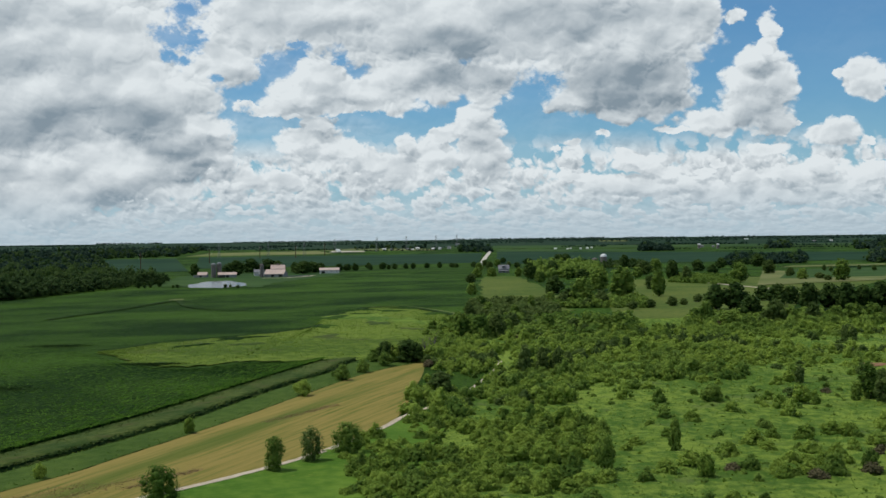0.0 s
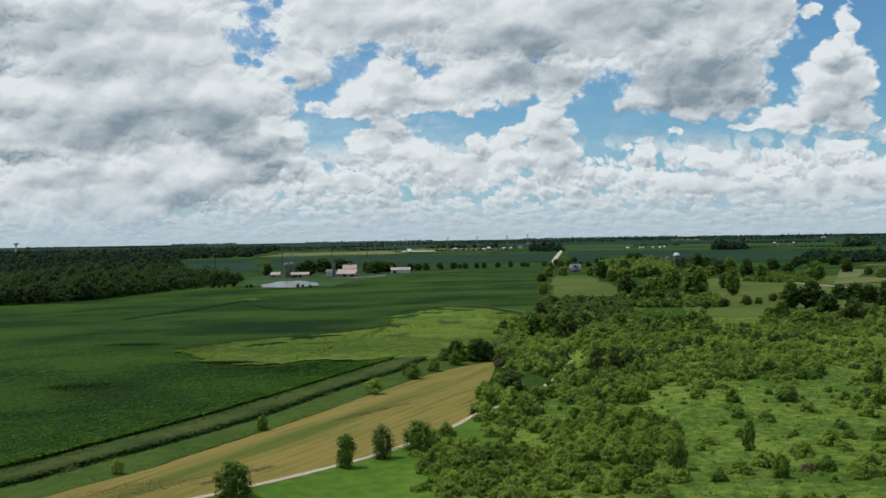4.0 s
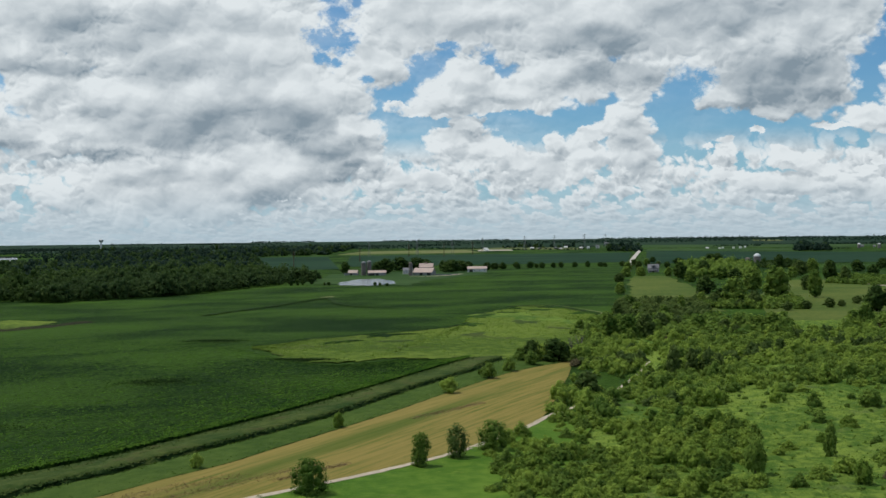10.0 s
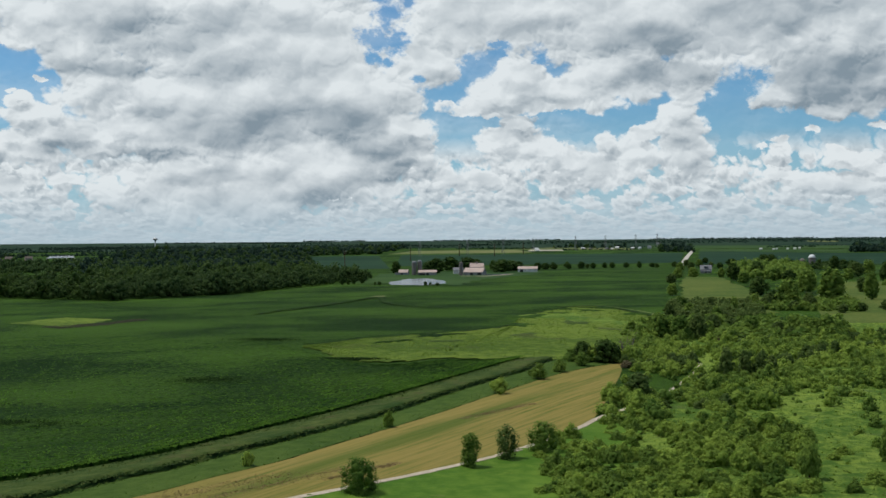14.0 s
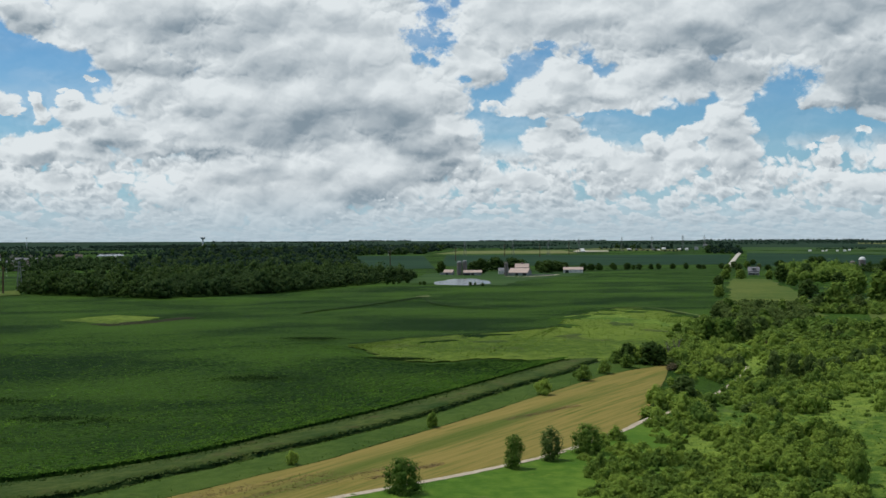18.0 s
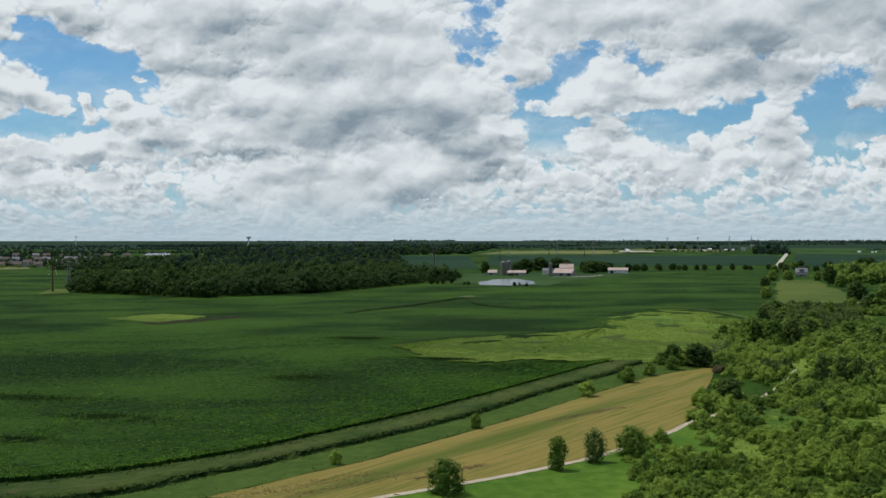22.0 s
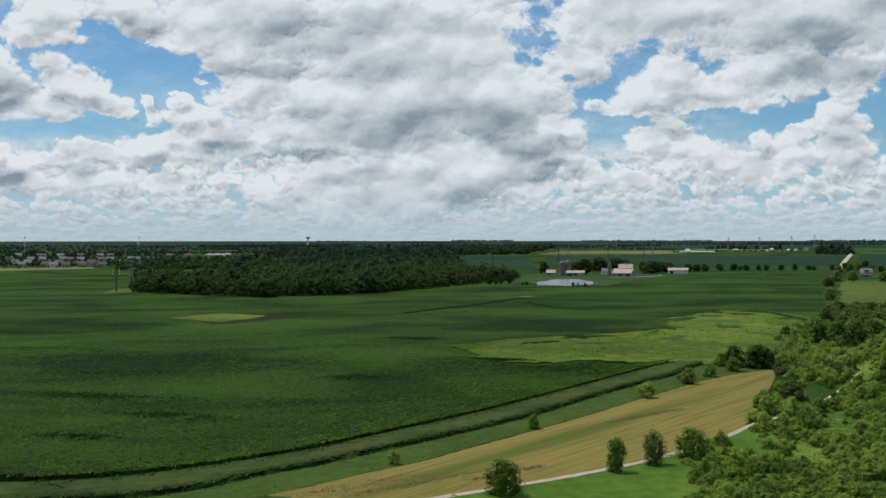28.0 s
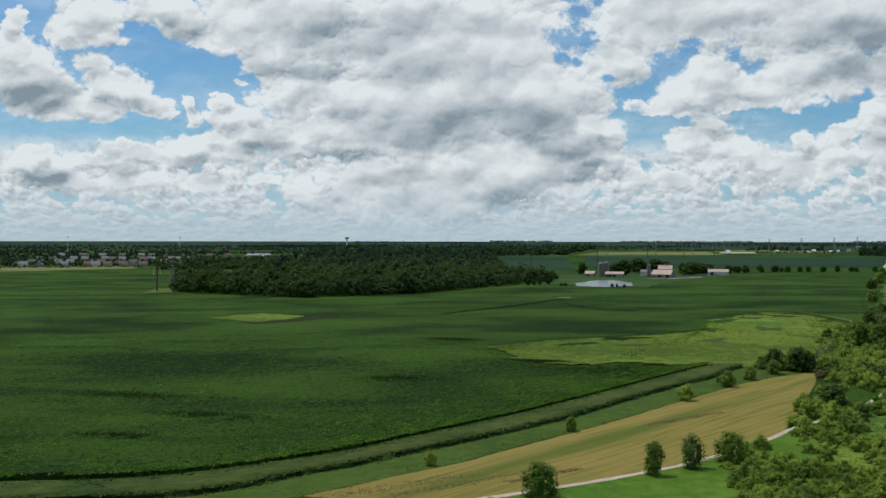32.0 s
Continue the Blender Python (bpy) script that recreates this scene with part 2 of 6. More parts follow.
grey(-25.04, 8.17, 1.94, 0.50, 0.60)
grey(-20.92, 7.82, 1.66, 0.66, 0.35)
grey(-27.75, 4.48, 1.66, 0.66, 0.45)
grey(-23.67, 4.25, 1.66, 0.39, 0.75)
grey(-37.60, 2.84, 1.66, 0.50, 0.60)
grey(-36.85, 1.94, 1.11, 0.50, 0.50)
grey(-31.73, 9.83, 2.22, 0.55, 0.25)
grey(-29.63, 2.96, 1.66, 0.44, 0.45)
grey(-22.02, 2.89, 1.66, 0.39, 0.50)
grey(-22.30, 6.18, 2.49, 0.66, 0.40)

def heap(vector, scale, detail=3.0, rough=0.47):
    """Heaped round billows of several sizes: high in the middle of each one, creased between them."""
    node = W.add("ShaderNodeTexVoronoi", voronoi_dimensions="2D", feature="F1")
    W.put(node.inputs["Vector"], vector)
    for key, value in (("Scale", scale), ("Detail", detail), ("Roughness", rough), ("Lacunarity", 2.1)):
        node.inputs[key].default_value = value
    return W.math("SUBTRACT", 0.72, node.outputs["Distance"])


# small heaps in rows towards the horizon
depth = W.math("MULTIPLY", W.math("LOGARITHM", W.math("ADD", W.math("MAXIMUM", el, 0.0), 0.9), 2.718), 3.3)
rows = W.xyz(W.math("MULTIPLY_ADD", az, 0.80, W.math("MULTIPLY", depth, 0.21)), W.math("MULTIPLY_ADD", az, -0.03, depth), 0.0)
rows = plus(rows, warped(1.3, 0.7, 4.0, 0.6))
low = heap(rows, 1.15, 2.0, 0.55)
low_light = W.math("SUBTRACT", low, heap(plus(rows, W.xyz(-0.05, 0.20, 0.0)), 1.15, 2.0, 0.55))
low_bank = W.noise(rows, 0.55, 3.0, 0.5)
low_edge = W.math("MULTIPLY_ADD", W.math("SUBTRACT", low_bank, 0.5), 2.2, low)
low_cover = W.math("MULTIPLY", W.span(low_edge, -0.56, -0.16), W.span(el, 5.4, 3.6))
# billows: lit where the cloud thins out upwards and towards the sun
wisp = W.noise(askew, 1.9, 8.0, 0.66)
bands = W.xyz(W.math("MULTIPLY", az, 0.42), W.math("MULTIPLY_ADD", az, 0.05, el), 1.7)
relief = W.math("SUBTRACT", W.noise(bands, 0.62, 5.0, 0.50, warp=0.3), W.noise(plus(bands, W.xyz(-0.06, 0.40, 0.0)), 0.62, 4.0, 0.50, warp=0.3))
heaped = plus(W.xyz(az, W.math("MULTIPLY", el, 1.25), 0.0), warped(0.7, 1.3, 3.0, 0.5))
lump = heap(heaped, 0.80, 2.4, 0.48)
lump_light = W.math("SUBTRACT", lump, heap(plus(heaped, W.xyz(-0.07, 0.20, 0.0)), 0.80, 2.4, 0.48))
mass = heap(heaped, 0.30, 1.0, 0.42)
mass_light = W.math("SUBTRACT", mass, heap(plus(heaped, W.xyz(-0.20, 0.55, 0.0)), 0.30, 1.0, 0.42))
edge = W.math("MULTIPLY_ADD", mass, 0.16, W.math("MULTIPLY_ADD", lump, 0.34, puffs.value))
edge = W.math("MULTIPLY_ADD", W.math("SUBTRACT", wisp, 0.5), 0.30, edge)
thick = W.span(edge, -0.06, 0.20)
open_ = W.span(W.math("MULTIPLY_ADD", W.math("SUBTRACT", wisp, 0.5), 3.0, gaps.value), -0.35, 0.75)
high_cover = W.math("MULTIPLY", thick, W.math("SUBTRACT", 1.0, open_))
# above the view the broken clouds go on
zenith = W.math("MULTIPLY", W.span(W.noise(way, 3.0, 6.0, 0.6), 0.42, 0.55), W.span(el, 11.5, 15.0))
veil = W.math("MULTIPLY", W.span(W.noise(bands, 0.5, 5.0, 0.55), 0.35, 0.75, 0.04, 0.30), W.span(az, 14.0, -8.0, 0.15, 1.0))
cover = W.math("MAXIMUM", W.math("MAXIMUM", high_cover, low_cover), W.math("MAXIMUM", zenith, veil))
haze = W.span(el, 3.0, -0.1)
cover = W.math("MAXIMUM", cover, W.math("MULTIPLY", haze, 0.9))
tone = W.math("MULTIPLY_ADD", relief, 0.40, 0.83)
tone = W.math("SUBTRACT", tone, W.math("MULTIPLY", greys.value, 0.62))
tone = W.math("MULTIPLY_ADD", mass_light, 0.80, tone)
tone = W.math("MULTIPLY_ADD", lump_light, W.span(edge, 0.70, 0.10, 0.22, 0.95), tone)
tone = W.math("ADD", tone, W.span(W.math("SUBTRACT", puffs.value, higher.value), -0.35, 0.35, -0.26, 0.20))
tone = W.math("ADD", tone, W.span(edge, 0.10, 0.75, 0.06, -0.14))
low_tone = W.math("MULTIPLY_ADD", low_light, 0.95, W.span(low_edge, -0.45, 0.4, 0.86, 0.58))
low_part = W.math("MULTIPLY", low_cover, W.span(W.math("SUBTRACT", low_edge, W.math("MULTIPLY", edge, 1.5)), -0.25, 0.25))
tone = W.math("ADD", W.math("MULTIPLY", tone, W.math("SUBTRACT", 1.0, low_part)), W.math("MULTIPLY", low_tone, low_part))
cloud_colour = W.mix(W.span(tone, 0.0, 1.0, smooth=False), (0.225, 0.290, 0.345), (0.735, 0.790, 0.815))
cloud_colour = W.mix(W.math("MULTIPLY", haze, 0.8), cloud_colour, (0.40, 0.51, 0.585))
sky = W.add("ShaderNodeTexSky", sky_type="NISHITA", sun_disc=False, sun_elevation=radians(SUN_EL), sun_rotation=radians(SUN_AZ), air_density=1.0, dust_density=0.3, ozone_density=1.5)
clear = W.add("ShaderNodeBackground")
blue = W.mix(1.0, sky.outputs[0], (0.47, 0.80, 1.03), "MULTIPLY")
W.put(clear.inputs[0], W.mix(W.span(el, 6.5, 0.0, 0.0, 0.75), blue, (3.7, 5.9, 7.5)))
clear.inputs[1].default_value = 0.088
overcast = W.add("ShaderNodeBackground")
W.put(overcast.inputs[0], cloud_colour)
overcast.inputs[1].default_value = 1.0
both = W.add("ShaderNodeMixShader")
W.put(both.inputs[0], cover)
W.put(both.inputs[1], clear.outputs[0])
W.put(both.inputs[2], overcast.outputs[0])
W.put(W.add("ShaderNodeOutputWorld").inputs[0], both.outputs[0])

# ---------------------------------------------------------------- materials
def surface(name, low, high, scale=0.5, rough=0.9, blotch=0.02, fine=3.0, bump=0.4, depth=0.1, stretch=(1, 1, 1), turn=0.0, third=None, spread=0.16, gloss=0.03, third_at=0.55, third_round=0.0):
    """A matt surface with variation at two scales and fine relief, laid out in world metres."""
    m = bpy.data.materials.new(name)
    m.use_nodes = True
    n = Nodes(m.node_tree)
    spot = n.add("ShaderNodeNewGeometry").outputs["Position"]
    turned = n.add("ShaderNodeVectorRotate", rotation_type="Z_AXIS")
    n.put(turned.inputs["Vector"], spot)
    turned.inputs["Angle"].default_value = radians(turn)
    drawn = n.add("ShaderNodeVectorMath", operation="MULTIPLY")
    n.put(drawn.inputs[0], turned.outputs[0])
    drawn.inputs[1].default_value = stretch
    level, spot = spot, drawn.outputs[0]
    grain = n.noise(spot, scale, 6.0, 0.65)
    patch = n.noise(spot, blotch, 4.0, 0.6, warp=0.6)
    mixed = n.math("ADD", n.math("MULTIPLY", grain, 0.55), n.math("MULTIPLY", patch, 0.45))
    colour = n.mix(n.span(mixed, 0.5 - spread, 0.5 + spread), low, high)
    if third:
        colour = n.mix(n.span(n.noise(level if third_round else spot, third_round or blotch * 2.3, 6.0, 0.7), third_at, third_at + 0.15), colour, third)
    b = n.add("ShaderNodeBsdfPrincipled")
    n.put(b.inputs["Base Color"], colour)
    b.inputs["Roughness"].default_value = rough
    b.inputs["Specular IOR Level"].default_value = gloss
    if bump:
        k = n.add("ShaderNodeBump")
        k.inputs["Strength"].default_value, k.inputs["Distance"].default_value = bump, depth
        n.put(k.inputs["Height"], n.noise(spot, fine, 5.0, 0.7))
        n.put(b.inputs["Normal"], k.outputs[0])
    n.put(n.add("ShaderNodeOutputMaterial").inputs[0], b.outputs[0])
    return m


def leaves(name, low, high, through=0.25, rough=0.8, object_spread=0.35):
    """Foliage: each clump and each plant has a tint of its own."""
    m = bpy.data.materials.new(name)
    m.use_nodes = True
    n = Nodes(m.node_tree)
    island = n.add("ShaderNodeNewGeometry")
    whole = n.add("ShaderNodeObjectInfo").outputs["Random"]
    big = n.math("ADD", n.math("MULTIPLY", n.noise(island.outputs["Position"], 0.4, 3.0, 0.6), 0.4), n.math("MULTIPLY", n.span(n.noise(island.outputs["Position"], 0.07, 2.0, 0.5), 0.3, 0.7), 0.6))
    fac = n.math("ADD", n.math("MULTIPLY", island.outputs["Random Per Island"], 0.45), n.math("MULTIPLY", big, 0.55))
    fac = n.math("ADD", fac, n.math("MULTIPLY", n.math("SUBTRACT", whole, 0.5), object_spread), clamp=True)
    colour = n.mix(n.span(fac, 0.15, 0.85, smooth=False), low, high)
    b = n.add("ShaderNodeBsdfPrincipled")
    n.put(b.inputs["Base Color"], colour)
    b.inputs["Roughness"].default_value = rough
    b.inputs["Specular IOR Level"].default_value = 0.08
    t = n.add("ShaderNodeBsdfTranslucent")
    n.put(t.inputs["Color"], colour)
    mixed = n.add("ShaderNodeMixShader")
    mixed.inputs[0].default_value = through
    n.put(mixed.inputs[1], b.outputs[0])
    n.put(mixed.inputs[2], t.outputs[0])
    n.put(n.add("ShaderNodeOutputMaterial").inputs[0], mixed.outputs[0])
    return m


CROP = surface("crop_leaves", (0.008, 0.026, 0.005), (0.046, 0.098, 0.013), scale=0.75, blotch=0.010, fine=1.4, bump=1.0, depth=0.9, stretch=(0.75, 1.15, 1), turn=-30, third=(0.018, 0.046, 0.009), spread=0.075, third_at=0.53)
WET_GRASS = surface("wet_meadow_grass", (0.052, 0.092, 0.014), (0.126, 0.178, 0.028), scale=0.3, blotch=0.014, fine=1.2, bump=0.8, depth=0.4, stretch=(1, .5, 1), turn=-75, third=(0.062, 0.078, 0.024), spread=0.08)
MARSH = surface("marsh_grass", (0.058, 0.118, 0.019), (0.168, 0.240, 0.040), scale=0.30, blotch=0.016, fine=1.1, bump=1.0, depth=0.7, third=(0.100, 0.140, 0.042), spread=0.085)
LAWN = surface("mown_grass", (0.048, 0.112, 0.013), (0.104, 0.176, 0.024), scale=0.3, blotch=0.03, fine=2.2, bump=0.5, depth=0.2)
MEADOW = surface("dry_meadow_grass", (0.046, 0.084, 0.016), (0.112, 0.136, 0.032), scale=0.22, blotch=0.012, fine=0.8, bump=0.5, depth=0.3, third=(0.045, 0.090, 0.018))
BANK = surface("bank_grass", (0.024, 0.054, 0.012), (0.082, 0.108, 0.028), scale=0.4, blotch=0.04, fine=1.2, bump=1.0, depth=0.6, stretch=(1, .6, 1), turn=18, third=(0.072, 0.070, 0.028))
BANK_GREEN = surface("bank_short_grass", (0.034, 0.070, 0.013), (0.068, 0.110, 0.022), scale=0.4, blotch=0.04, fine=1.4, bump=0.8, depth=0.4, stretch=(1, .6, 1), turn=18)
STUBBLE = surface("stubble_field", (0.104, 0.120, 0.024), (0.222, 0.176, 0.052), scale=0.8, blotch=0.014, fine=1.6, bump=0.8, depth=0.25, stretch=(1.0, 0.035, 1), turn=18, third=(0.078, 0.108, 0.020), spread=0.085, third_at=0.50)
GRAVEL = surface("pale_gravel", (0.34, 0.29, 0.22), (0.48, 0.415, 0.33), scale=1.2, blotch=0.1, fine=8, bump=0.4, depth=0.04)
SOIL = surface("bare_soil", (0.014, 0.017, 0.008), (0.036, 0.038, 0.017), scale=0.5, blotch=0.05, fine=2, bump=0.8, depth=0.3, third=(0.014, 0.042, 0.008))
EARTH = surface("reddish_earth", (0.16, 0.09, 0.05), (0.26, 0.15, 0.09), scale=0.5, blotch=0.1, fine=2, bump=0.5, depth=0.1)
WEEDS = surface("weedy_strip", (0.012, 0.030, 0.008), (0.030, 0.060, 0.014), scale=0.4, blotch=0.05, fine=1.2, bump=1.0, depth=0.6)
CONCRETE = surface("worn_concrete_road", (0.36, 0.34, 0.30), (0.48, 0.45, 0.40), scale=0.3, blotch=0.02, fine=4, bump=0.2, depth=0.02)
# blue-green cast of the base colour stands in for haze over far crops
FAR_HAZE_GREEN = surface("haze_tinted_crop", (0.010, 0.032, 0.017), (0.022, 0.054, 0.027), scale=0.02, blotch=0.003, bump=0.0, stretch=(1, .25, 1), turn=80)
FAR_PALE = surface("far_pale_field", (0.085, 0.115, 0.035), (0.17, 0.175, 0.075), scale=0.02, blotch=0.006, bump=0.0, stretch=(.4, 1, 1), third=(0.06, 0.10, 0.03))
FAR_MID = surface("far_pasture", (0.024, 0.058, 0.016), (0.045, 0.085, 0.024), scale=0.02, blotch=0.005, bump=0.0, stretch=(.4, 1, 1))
# haze painted in: dark bluish base colour for the land at the horizon
FAR_HAZE_FLOOR = surface("haze_tinted_floor", (0.010, 0.028, 0.016), (0.022, 0.046, 0.024), scale=0.012, blotch=0.003, bump=0.0)
FAR_SAND = surface("sandy_lot", (0.36, 0.33, 0.27), (0.5, 0.46, 0.39), scale=0.05, blotch=0.02, bump=0.0)
BARK = surface("bark", (0.05, 0.04, 0.03), (0.11, 0.09, 0.07), scale=3, blotch=0.5, fine=9, bump=0.7, depth=0.05)
DEAD_WOOD = surface("dead_wood", (0.10, 0.085, 0.075), (0.19, 0.165, 0.15), scale=3, blotch=0.5, fine=9, bump=0.7, depth=0.05)
LEAF = leaves("broad_leaves", (0.060, 0.120, 0.019), (0.182, 0.266, 0.046), 0.38)
LEAF_DARK = leaves("dark_leaves", (0.020, 0.048, 0.010), (0.058, 0.100, 0.019), 0.3)
LEAF_BRIGHT = leaves("bright_leaves", (0.106, 0.184, 0.026), (0.275, 0.372, 0.062), 0.42)
LEAF_GREY = leaves("willow_leaves", (0.052, 0.092, 0.020), (0.115, 0.165, 0.042), 0.38)
# distance haze is put into these leaves as a blue tint
LEAF_HAZE = leaves("haze_tinted_leaves", (0.012, 0.032, 0.020), (0.030, 0.056, 0.036))
LEAF_CROP = leaves("crop_leaf_tips", (0.032, 0.098, 0.012), (0.142, 0.265, 0.032), 0.4)
LEAF_BANK_GREEN = leaves("bank_grass_blades", (0.060, 0.115, 0.018), (0.105, 0.170, 0.028))
LEAF_MARSH = leaves("marsh_grass_blades", (0.085, 0.155, 0.018), (0.150, 0.225, 0.034))
LEAF_BANK = leaves("bank_weed_leaves", (0.036, 0.074, 0.016), (0.112, 0.142, 0.036))
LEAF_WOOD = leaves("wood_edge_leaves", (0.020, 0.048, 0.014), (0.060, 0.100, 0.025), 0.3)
LEAF_THIN = leaves("thin_dark_crop", (0.014, 0.030, 0.008), (0.034, 0.068, 0.014), 0.25)
LEAF_STRAW = leaves("reddish_straw", (0.105, 0.078, 0.034), (0.250, 0.180, 0.092), 0.1)
LEAF_BROWN = leaves("faded_twigs", (0.060, 0.060, 0.026), (0.125, 0.105, 0.055), 0.1)
ROOF_TAN = surface("pinkish_tan_metal_roof", (0.38, 0.29, 0.25), (0.47, 0.37, 0.32), scale=0.3, blotch=0.1, fine=3, bump=0.1, rough=0.6, gloss=0.2)
ROOF_GREY = surface("grey_shingle_roof", (0.16, 0.16, 0.17), (0.24, 0.24, 0.25), scale=1.5, blotch=0.2, fine=5, bump=0.3)
ROOF_BROWN = surface("brown_shingle_roof", (0.11, 0.09, 0.08), (0.17, 0.14, 0.125), scale=1.5, blotch=0.2, fine=5, bump=0.3)
ROOF_WHITE = surface("white_metal_roof", (0.58, 0.58, 0.58), (0.68, 0.68, 0.68), scale=0.5, blotch=0.1, bump=0.0, rough=0.6, gloss=0.2)
WALL_WHITE = surface("white_siding", (0.48, 0.48, 0.47), (0.60, 0.60, 0.59), scale=1, blotch=0.2, fine=3, bump=0.1)
WALL_GREY = surface("grey_barn_siding", (0.20, 0.20, 0.205), (0.29, 0.29, 0.295), scale=1, blotch=0.2, fine=3, bump=0.2, stretch=(1, 1, .15))
WALL_TAN = surface("tan_siding", (0.25, 0.22, 0.18), (0.33, 0.295, 0.245), scale=1, blotch=0.2, bump=0.1)
WALL_RED = surface("red_barn_boards", (0.22, 0.035, 0.025), (0.30, 0.055, 0.04), scale=1, blotch=0.2, fine=3, bump=0.2)
SILO_GREY = surface("weathered_silo_staves", (0.13, 0.115, 0.105), (0.20, 0.18, 0.165), scale=0.8, blotch=0.15, fine=3, bump=0.3, stretch=(1, 1, .2))
DARK_OPENING = surface("dark_opening", (0.02, 0.02, 0.022), (0.04, 0.04, 0.042), scale=1, bump=0.0, gloss=0.3)
RUST_STEEL = surface("weathering_steel", (0.075, 0.045, 0.032), (0.12, 0.075, 0.055), scale=1, blotch=0.3, fine=3, bump=0.2)
GALVANISED = surface("galvanised_steel", (0.13, 0.135, 0.14), (0.20, 0.205, 0.21), scale=1, blotch=0.3, bump=0.0, rough=0.6, gloss=0.3)


def water_material():
    m = bpy.data.materials.new("still_water")
    m.use_nodes = True
    n = Nodes(m.node_tree)
    b = n.add("ShaderNodeBsdfPrincipled")
    b.inputs["Base Color"].default_value = (0.05, 0.06, 0.06, 1)
    b.inputs["Roughness"].default_value = 0.22
    k = n.add("ShaderNodeBump")
    k.inputs["Strength"].default_value, k.inputs["Distance"].default_value = 0.04, 0.05
    n.put(k.inputs["Height"], n.noise(n.add("ShaderNodeNewGeometry").outputs["Position"], 0.8, 3.0, 0.5))
    n.put(b.inputs["Normal"], k.outputs[0])
    n.put(n.add("ShaderNodeOutputMaterial").inputs[0], b.outputs[0])
    return m


WATER = water_material()

# ---------------------------------------------------------------- geometry helpers
def rise(x, y):
    """The land lies level and rises gently far off."""
    s = min(max((math.hypot(x, y) - 1800.0) / 3100.0, 0.0), 1.0)
    return 43.0 * s * s * (3 - 2 * s)


def rise_np(x, y):
    s = np.clip((np.hypot(x, y) - 1800.0) / 3100.0, 0, 1)
    return 43.0 * s * s * (3 - 2 * s)


def mesh_of(name, verts, faces, material=None, smooth=False):
    """A mesh from arrays: verts (n, 3) and faces (m, 3 or 4)."""
    verts, faces = np.asarray(verts, np.float32), np.asarray(faces, np.int32)
    me = bpy.data.meshes.new(name)
    k = faces.shape[1]
    me.vertices.add(len(verts))
    me.vertices.foreach_set("co", verts.ravel())
    me.loops.add(faces.size)
    me.loops.foreach_set("vertex_index", faces.ravel())
    me.polygons.add(len(faces))
    me.polygons.foreach_set("loop_start", np.arange(0, faces.size, k, dtype=np.int32))
    me.polygons.foreach_set("use_smooth", np.full(len(faces), smooth))
    me.update(calc_edges=True)
    if material:
        me.materials.append(material)
    return me


def curve_points(points, n):
    """n points on a smooth line through the given ones."""
    p = np.array(points, float)
    walked = np.concatenate([[0], np.cumsum(np.linalg.norm(np.diff(p, axis=0), axis=1))])
    p = np.vstack([2 * p[0] - p[1], p, 2 * p[-1] - p[-2]])
    out = []
    for s in np.interp(np.linspace(0, walked[-1], n), walked, np.arange(len(points)) * (1 - 1e-9)):
        i = int(s)
        u = s - i
        a, b, c, d = p[i:i + 4]
        out.append(0.5 * (2 * b + (c - a) * u + (2 * a - 5 * b + 4 * c - d) * u * u + (3 * b - a - 3 * c + d) * u ** 3))
    return np.array(out)


def grid_faces(nu, nv):
    i = np.arange(nu - 1)[:, None] * nv + np.arange(nv - 1)[None]
    i = i.ravel()
    return np.stack([i, i + nv, i + nv + 1, i + 1], 1)


def sheet(name, edge_a, edge_b, nu, nv, material, lift=0.05, rough=0.0, label="", category="ground", profile=None, ragged=0.0, wall=0.0, taper=False, seed=1):
    """Land between two lines. profile: heights across it; wall: the sheet stands that high and has sides."""
    rng = np.random.default_rng(seed)
    a, b = curve_points(edge_a, nu), curve_points(edge_b, nu)
    v = np.linspace(0, 1, nv)
    xy = a[:, None] * (1 - v)[None, :, None] + b[:, None] * v[None, :, None]
    if ragged:
        jag = rng.normal(0, ragged, (nu, nv, 2))
        jag[:, 1:-1] *= 0.3
        xy = xy + jag
    z = rise_np(xy[..., 0], xy[..., 1]) + lift + wall
    if profile:
        z = z + np.interp(v, np.linspace(0, 1, len(profile)), profile)[None]
    if taper:
        z = z - wall * (v ** 1.5)[None]
    if rough:
        z = z + rng.normal(0, rough, (nu, nv)) * (1 if not profile else 0.7)
    if wall:
        z[0], z[-1], z[:, 0], z[:, -1] = 0.0, 0.0, 0.0, 0.0
        xy[:, 0], xy[:, -1] = xy[:, 1] * 0.9 + xy[:, 0] * 0.1, xy[:, -2] * 0.9 + xy[:, -1] * 0.1
    verts = np.concatenate([xy, z[..., None]], 2).reshape(-1, 3)
    ob = new(name, mesh_of(name, verts, grid_faces(nu, nv), material, smooth=not wall))
    return tagged(ob, label, category, kind="structure")


def ribbon(name, points, width, n, material, lift, label, category, camber=0.0, wobble=0.0, end=1.0):
    c = curve_points(points, n)
    d = np.gradient(c, axis=0)
    side = np.stack([-d[:, 1], d[:, 0]], 1) / np.linalg.norm(d, axis=1)[:, None]
    rng = np.random.default_rng(5)
    cols = []
    for s in (-1.0, -0.45, 0.45, 1.0):
        w = width / 2 * s * np.linspace(1, end, n) * (1 + rng.normal(0, wobble, n))
        p = c + side * w[:, None]
        cols.append(np.concatenate([p, (rise_np(p[:, 0], p[:, 1]) + lift + camber * (1 - abs(s)))[:, None]], 1))
    ob = new(name, mesh_of(name, np.stack(cols, 1).reshape(-1, 3), grid_faces(n, 4), material, smooth=True))
    return tagged(ob, label, category, kind="structure")


